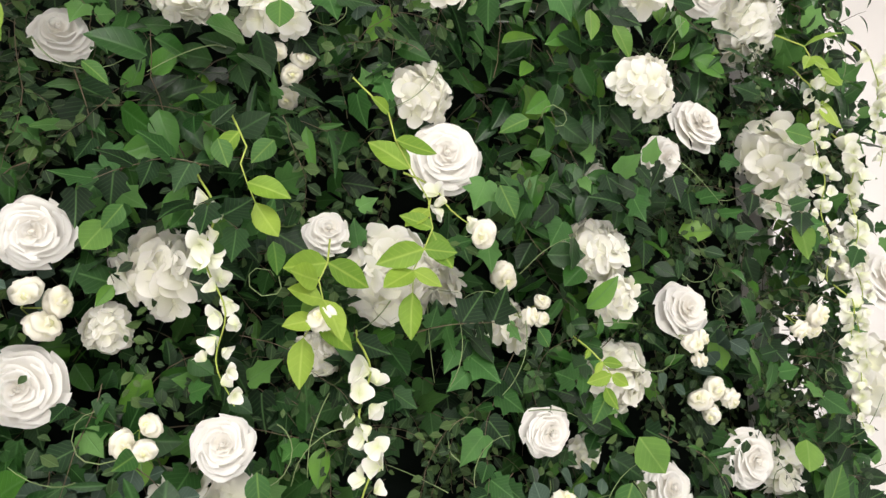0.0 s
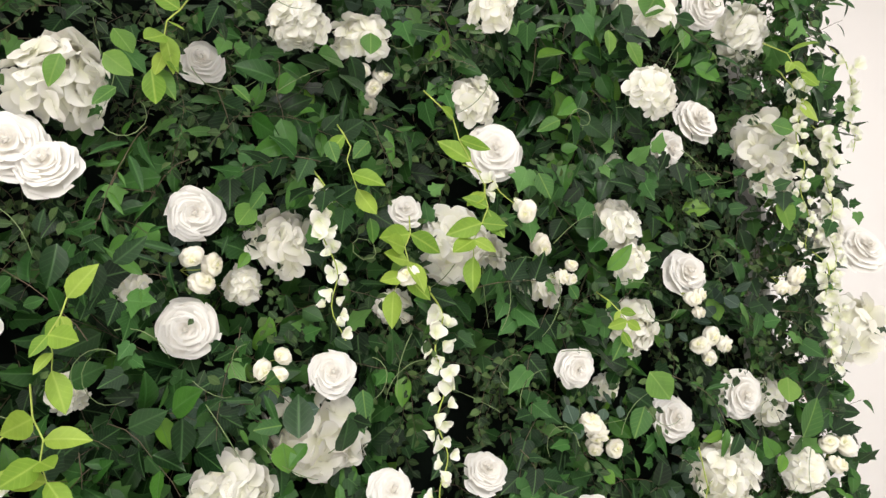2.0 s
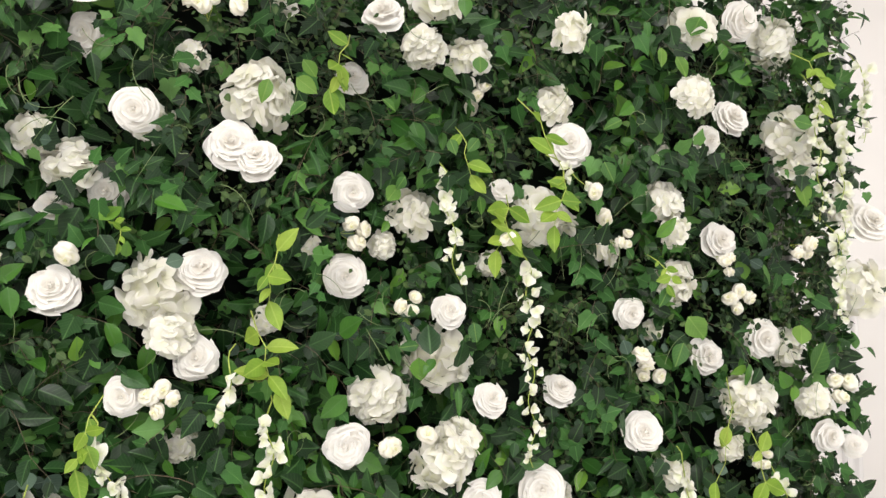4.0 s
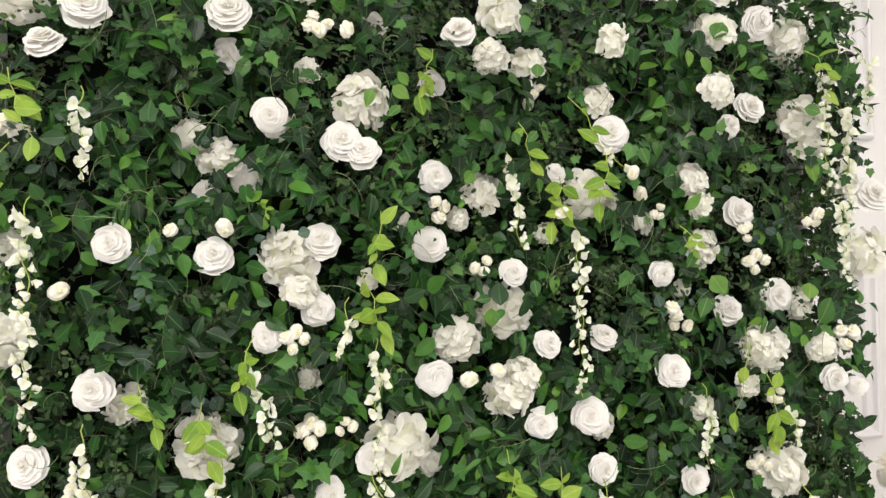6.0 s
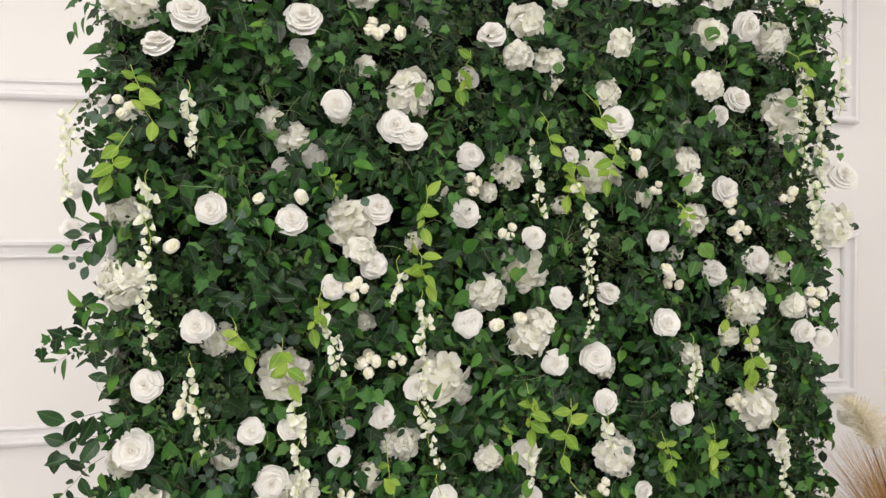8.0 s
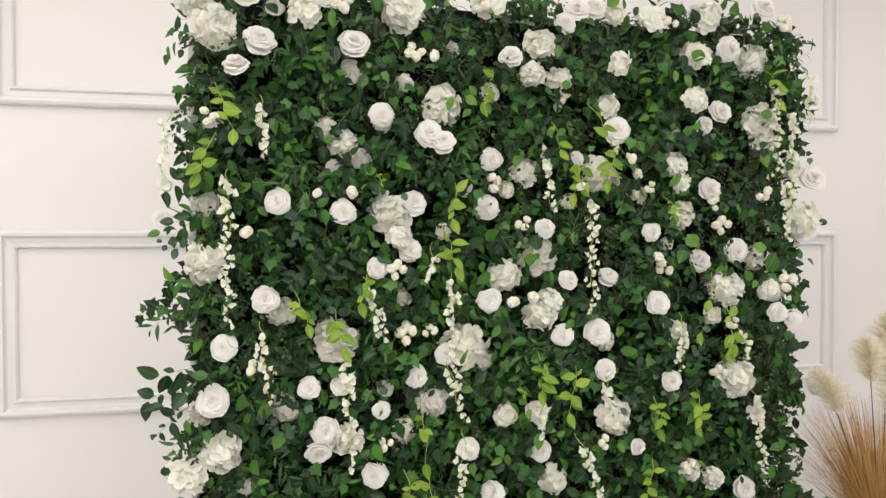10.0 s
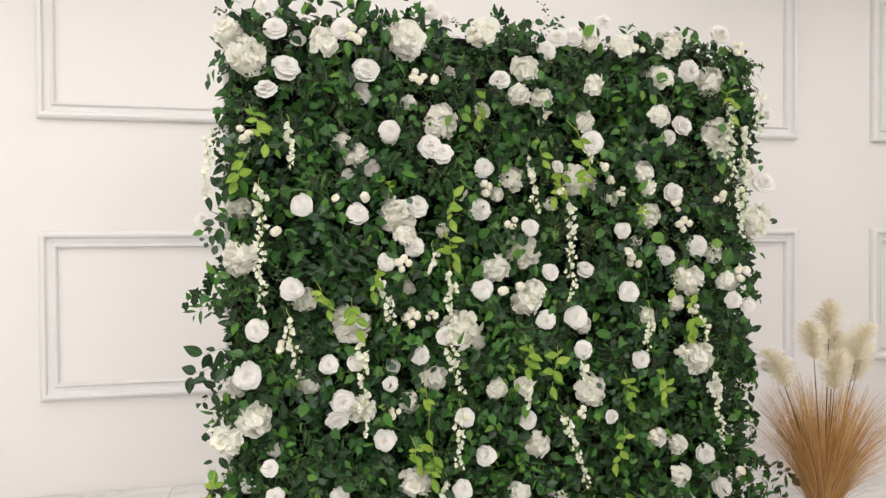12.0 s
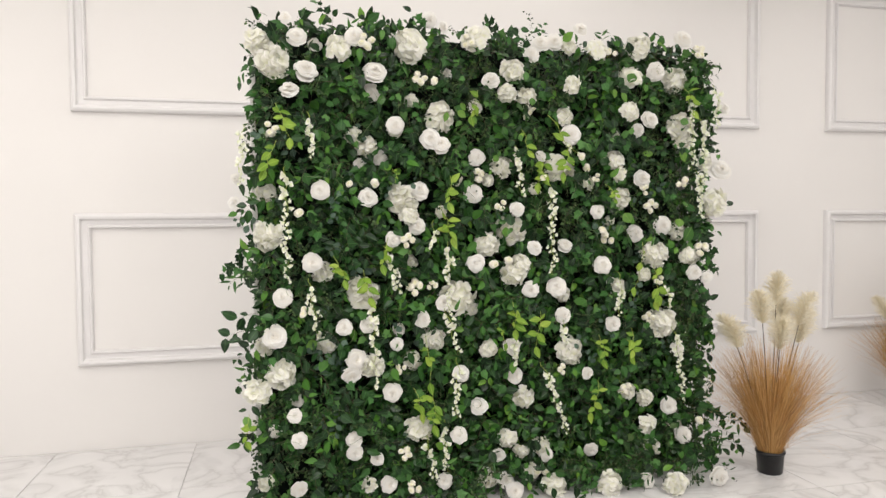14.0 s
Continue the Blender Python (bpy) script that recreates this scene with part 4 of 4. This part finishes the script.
def strand(x0, z0, x1, z1, seed):
    """A hanging strand of white pea flowers on a pale green stem."""
    r = random.Random(seed)
    thing = tagged(new("wisteria_strand"), "hanging strand of small white flowers on a lime stem", "hanging flowers", "hanging strands on the flower wall")
    base = at_wall(x0, -0.02, z0)
    thing.matrix_world = Matrix.Translation(base)
    length = math.hypot(x1 - x0, z1 - z0)
    n = max(5, int(length / 0.0125))
    line = []
    for k in range(-4, n + 1):
        s = k / n
        line.append((((x1 - x0) * s + 0.008 * math.sin(k * 0.7 + seed)) if k > -4 else (x1 - x0) * s, (-0.012 if k >= 0 else 0.012 * -k - 0.012) + SLOPE * (x1 - x0) * s, (z1 - z0) * s))
    mesh_part("stem", tubes_mesh("stem", [(line, 0.0016)], lime_stem_mat), thing, "lime green stem")
    for k in range(n):
        p = line[k + 4]
        size = (0.0235 - 0.0100 * k / n) * r.uniform(0.75, 1.2)
        fl = mesh_part("floret", PEAS[r.randrange(4)], thing)
        side = 1 if k % 2 else -1
        fl.matrix_basis = Matrix.Translation((p[0] + side * r.uniform(0.002, 0.012), p[1] - r.uniform(0.0, 0.012), p[2])) @ pose(0, 0, 0, 90 + r.uniform(-40, 60), side * r.uniform(0, 50), r.uniform(0, 360)) @ Matrix.Scale(size, 4)
    return thing


for k, (sx0, sz0, sx1, sz1) in enumerate(STRANDS):
    strand(sx0, sz0, sx1, sz1, k)


LIME_MESHES = [raw_mesh("leaf", *blade(0.27, 6, 0.82, 0.3, 0.15, 0.006), lime_mat), raw_mesh("leaf", *blade(0.31, 6, 0.80, 0.2, -0.08), lime_mat)]


def lime_sprig(x, y, z, d, seed):
    """A drooping spray of lime-green pointed leaves in pairs."""
    r = random.Random(seed)
    thing = tagged(new("lime_leaf_spray"), "drooping spray of bright lime-green pointed leaves", "leaf spray", "lime leaf sprays on the flower wall")
    thing.matrix_world = Matrix.Translation((x, y, z + d * 0.45))
    pairs = 4 if d > 0.1 else 3
    lean = r.uniform(-0.35, 0.35)
    line = [(-lean * d * 0.5, 0.04, d * 0.28)]
    for k in range(pairs + 1):
        s = k / pairs
        line.append((lean * d * s + 0.006 * math.sin(k * 2.0 + seed), -0.015 * math.sin(s * 3), -d * 0.75 * s))
    mesh_part("stem", tubes_mesh("stem", [(line, 0.0014)], lime_stem_mat), thing, "thin lime stem")
    for k in range(pairs):
        for side in (-1, 1):
            p = line[k + 1]
            if r.random() < 0.33:
                continue
            leaf = mesh_part("leaf", LIME_MESHES[r.randrange(2)], thing)
            size = min(0.056, d * 0.42) * r.uniform(0.6, 1.25)
            tip = unit(np.array((side * r.uniform(0.25, 1.0), r.uniform(-0.7, 0.2), r.uniform(-1.1, 0.55))))
            nrm = unit(np.array((r.gauss(0, 0.35), -1.0, r.gauss(0.35, 0.3))))
            c = unit(nrm - tip * (nrm @ tip))
            b = np.cross(tip, c)
            m = Matrix((b, tip, c)).transposed().to_4x4() @ Matrix.Scale(size, 4)
            m.translation = p
            leaf.matrix_basis = m
    leaf = mesh_part("leaf", LIME_MESHES[0], thing)
    m = pose(*line[-1], -90 + r.uniform(-25, 10), r.uniform(-30, 30), 0) @ Matrix.Scale(min(0.06, d * 0.5), 4)
    leaf.matrix_basis = m
    return thing


for k, (x, y, z, d) in enumerate(SPRIGS):
    lime_sprig(x, y, z, d, k)


# ---------------------------------------------------------------- dried grass in pots
def pampas(x, y, seed, size=1.0):
    """A black pot of straw-coloured grass with dark stalks and cream plumes."""
    r = np.random.default_rng(seed)
    thing = tagged(new("pampas_arrangement"), "black pot of tan dried grass with cream plumes on the floor", "dried grass", "pots of dried grass")
    thing.matrix_world = Matrix.Translation((x, y, 0)) @ Matrix.Scale(size, 4)
    bm = bmesh.new()
    prof = [(0.0, 0.0), (0.058, 0.0), (0.064, 0.006), (0.072, 0.110), (0.078, 0.112), (0.078, 0.124), (0.068, 0.124), (0.064, 0.105), (0.0, 0.105)]
    ring = [bm.verts.new((a, 0, b)) for a, b in prof]
    edges = [bm.edges.new((ring[i], ring[i + 1])) for i in range(len(ring) - 1)]
    bmesh.ops.spin(bm, geom=ring + edges, cent=(0, 0, 0), axis=(0, 0, 1), angle=2 * math.pi, steps=28)
    bmesh.ops.remove_doubles(bm, verts=bm.verts, dist=1e-5)
    bmesh.ops.recalc_face_normals(bm, faces=bm.faces)
    part("pot", bm, pot_mat, thing, "round black pot", True)
    verts, faces = [], []
    for k in range(2100):
        w = r.uniform(0, 2 * math.pi)
        lean = abs(r.normal(0, 0.31)) + 0.02
        length = r.uniform(0.38, 0.67) * (1.0 - 0.25 * min(lean, 0.8))
        root = np.array((0.055 * math.sqrt(r.random()) * math.cos(w), 0.055 * math.sqrt(r.random()) * math.sin(w), 0.10))
        hd = np.array((math.cos(w), math.sin(w), 0))
        across = np.array((-math.sin(w), math.cos(w), 0)) * r.uniform(0.0009, 0.0018)
        o = len(verts)
        droop = r.uniform(0.0, 0.35)
        p, ang = root.copy(), lean * 0.6
        for i in range(7):
            s = i / 6
            verts += [p - across * (1 - s * 0.85), p + hd * 0.0008, p + across * (1 - s * 0.85)]
            ang += (lean * 0.9 + droop) / 6
            p = p + (hd * math.sin(ang) + np.array((0, 0, math.cos(ang)))) * length / 6
        for i in range(6):
            a = o + 3 * i
            faces += [(a, a + 1, a + 4, a + 3), (a + 1, a + 2, a + 5, a + 4)]
    ob = mesh_part("grass_tuft", raw_mesh("grass_tuft", verts, faces, None, straw_mat), thing, "fan of fine tan grass blades")
    tagged(ob, kind="stuff")
    heads = [(-0.24, 0.02, 0.86), (-0.085, -0.02, 0.99), (0.055, 0.03, 1.08), (0.015, -0.06, 0.85), (0.10, 0.05, 0.93), (0.19, -0.02, 0.97), (0.26, 0.06, 0.86)]
    for k, (hx, hy, hz) in enumerate(heads):
        start, end = np.array((hx * 0.12, hy * 0.12, 0.11)), np.array((hx * 0.82, hy * 0.82, hz - 0.17))
        line = [start + (end - start) * s + np.array((hx, hy, 0)) * (0.25 * s * s - 0.25 * s) for s in np.linspace(0, 1, 6)]
        stalk = mesh_part("stalk", tubes_mesh("stalk", [(line, 0.0034)], stalk_mat), thing, "dark brown stalk")
        tip = np.array((hx, hy, hz))
        pv, pf = [], []
        for i in range(900):
            s = r.random()
            c = end + (tip - end) * s + np.array((hx * 0.25, hy * 0.25, 0)) * s * s
            girth = 0.072 * math.sin(math.pi * min(1.0, s * 0.82 + 0.14)) ** 0.8 + 0.006
            d = r.normal(0, 1, 3)
            d[2] = abs(d[2]) * 0.5 + 0.5
            d = unit(d)
            a = unit(np.cross(d, r.normal(0, 1, 3))) * 0.0012
            q = c + d * girth * r.uniform(0.5, 1.2)
            q2 = q + (d * 0.4 + np.array((hx * 0.4, hy * 0.4, -0.35))) * girth * 0.7
            o = len(pv)
            pv += [c - a, c + a, q + a, q - a, q2]
            pf += [(o, o + 1, o + 2, o + 3), (o + 3, o + 2, o + 4)]
        mesh_part("plume", raw_mesh("plume", pv, pf, None, plume_mat), stalk, "fluffy cream plume")
    return thing


pampas(1.50, 0.01, 5)
pampas(3.40, 0.93, 9, 0.93)

# ---------------------------------------------------------------- floor tiles
tile_mesh = None
TS, GAP = 0.80, 0.003
for i in range(-6, 8):
    for j in range(11):
        tx0, ty1 = i * TS, YB - 0.002 - j * TS
        if tx0 < X0 or tx0 + TS > X1 or ty1 - TS < Y0:
            continue
        if tile_mesh is None:
            tile = part("tile", box(bmesh.new(), 0, 0, -0.010, TS - GAP, TS - GAP, 0.0, 0.0012), marble_mat)
            tile_mesh = tile.data
        else:
            tile = new("tile", tile_mesh)
        tile.location = (tx0, ty1 - TS, 0)
        tile.parent = bpy.data.objects["floor"]
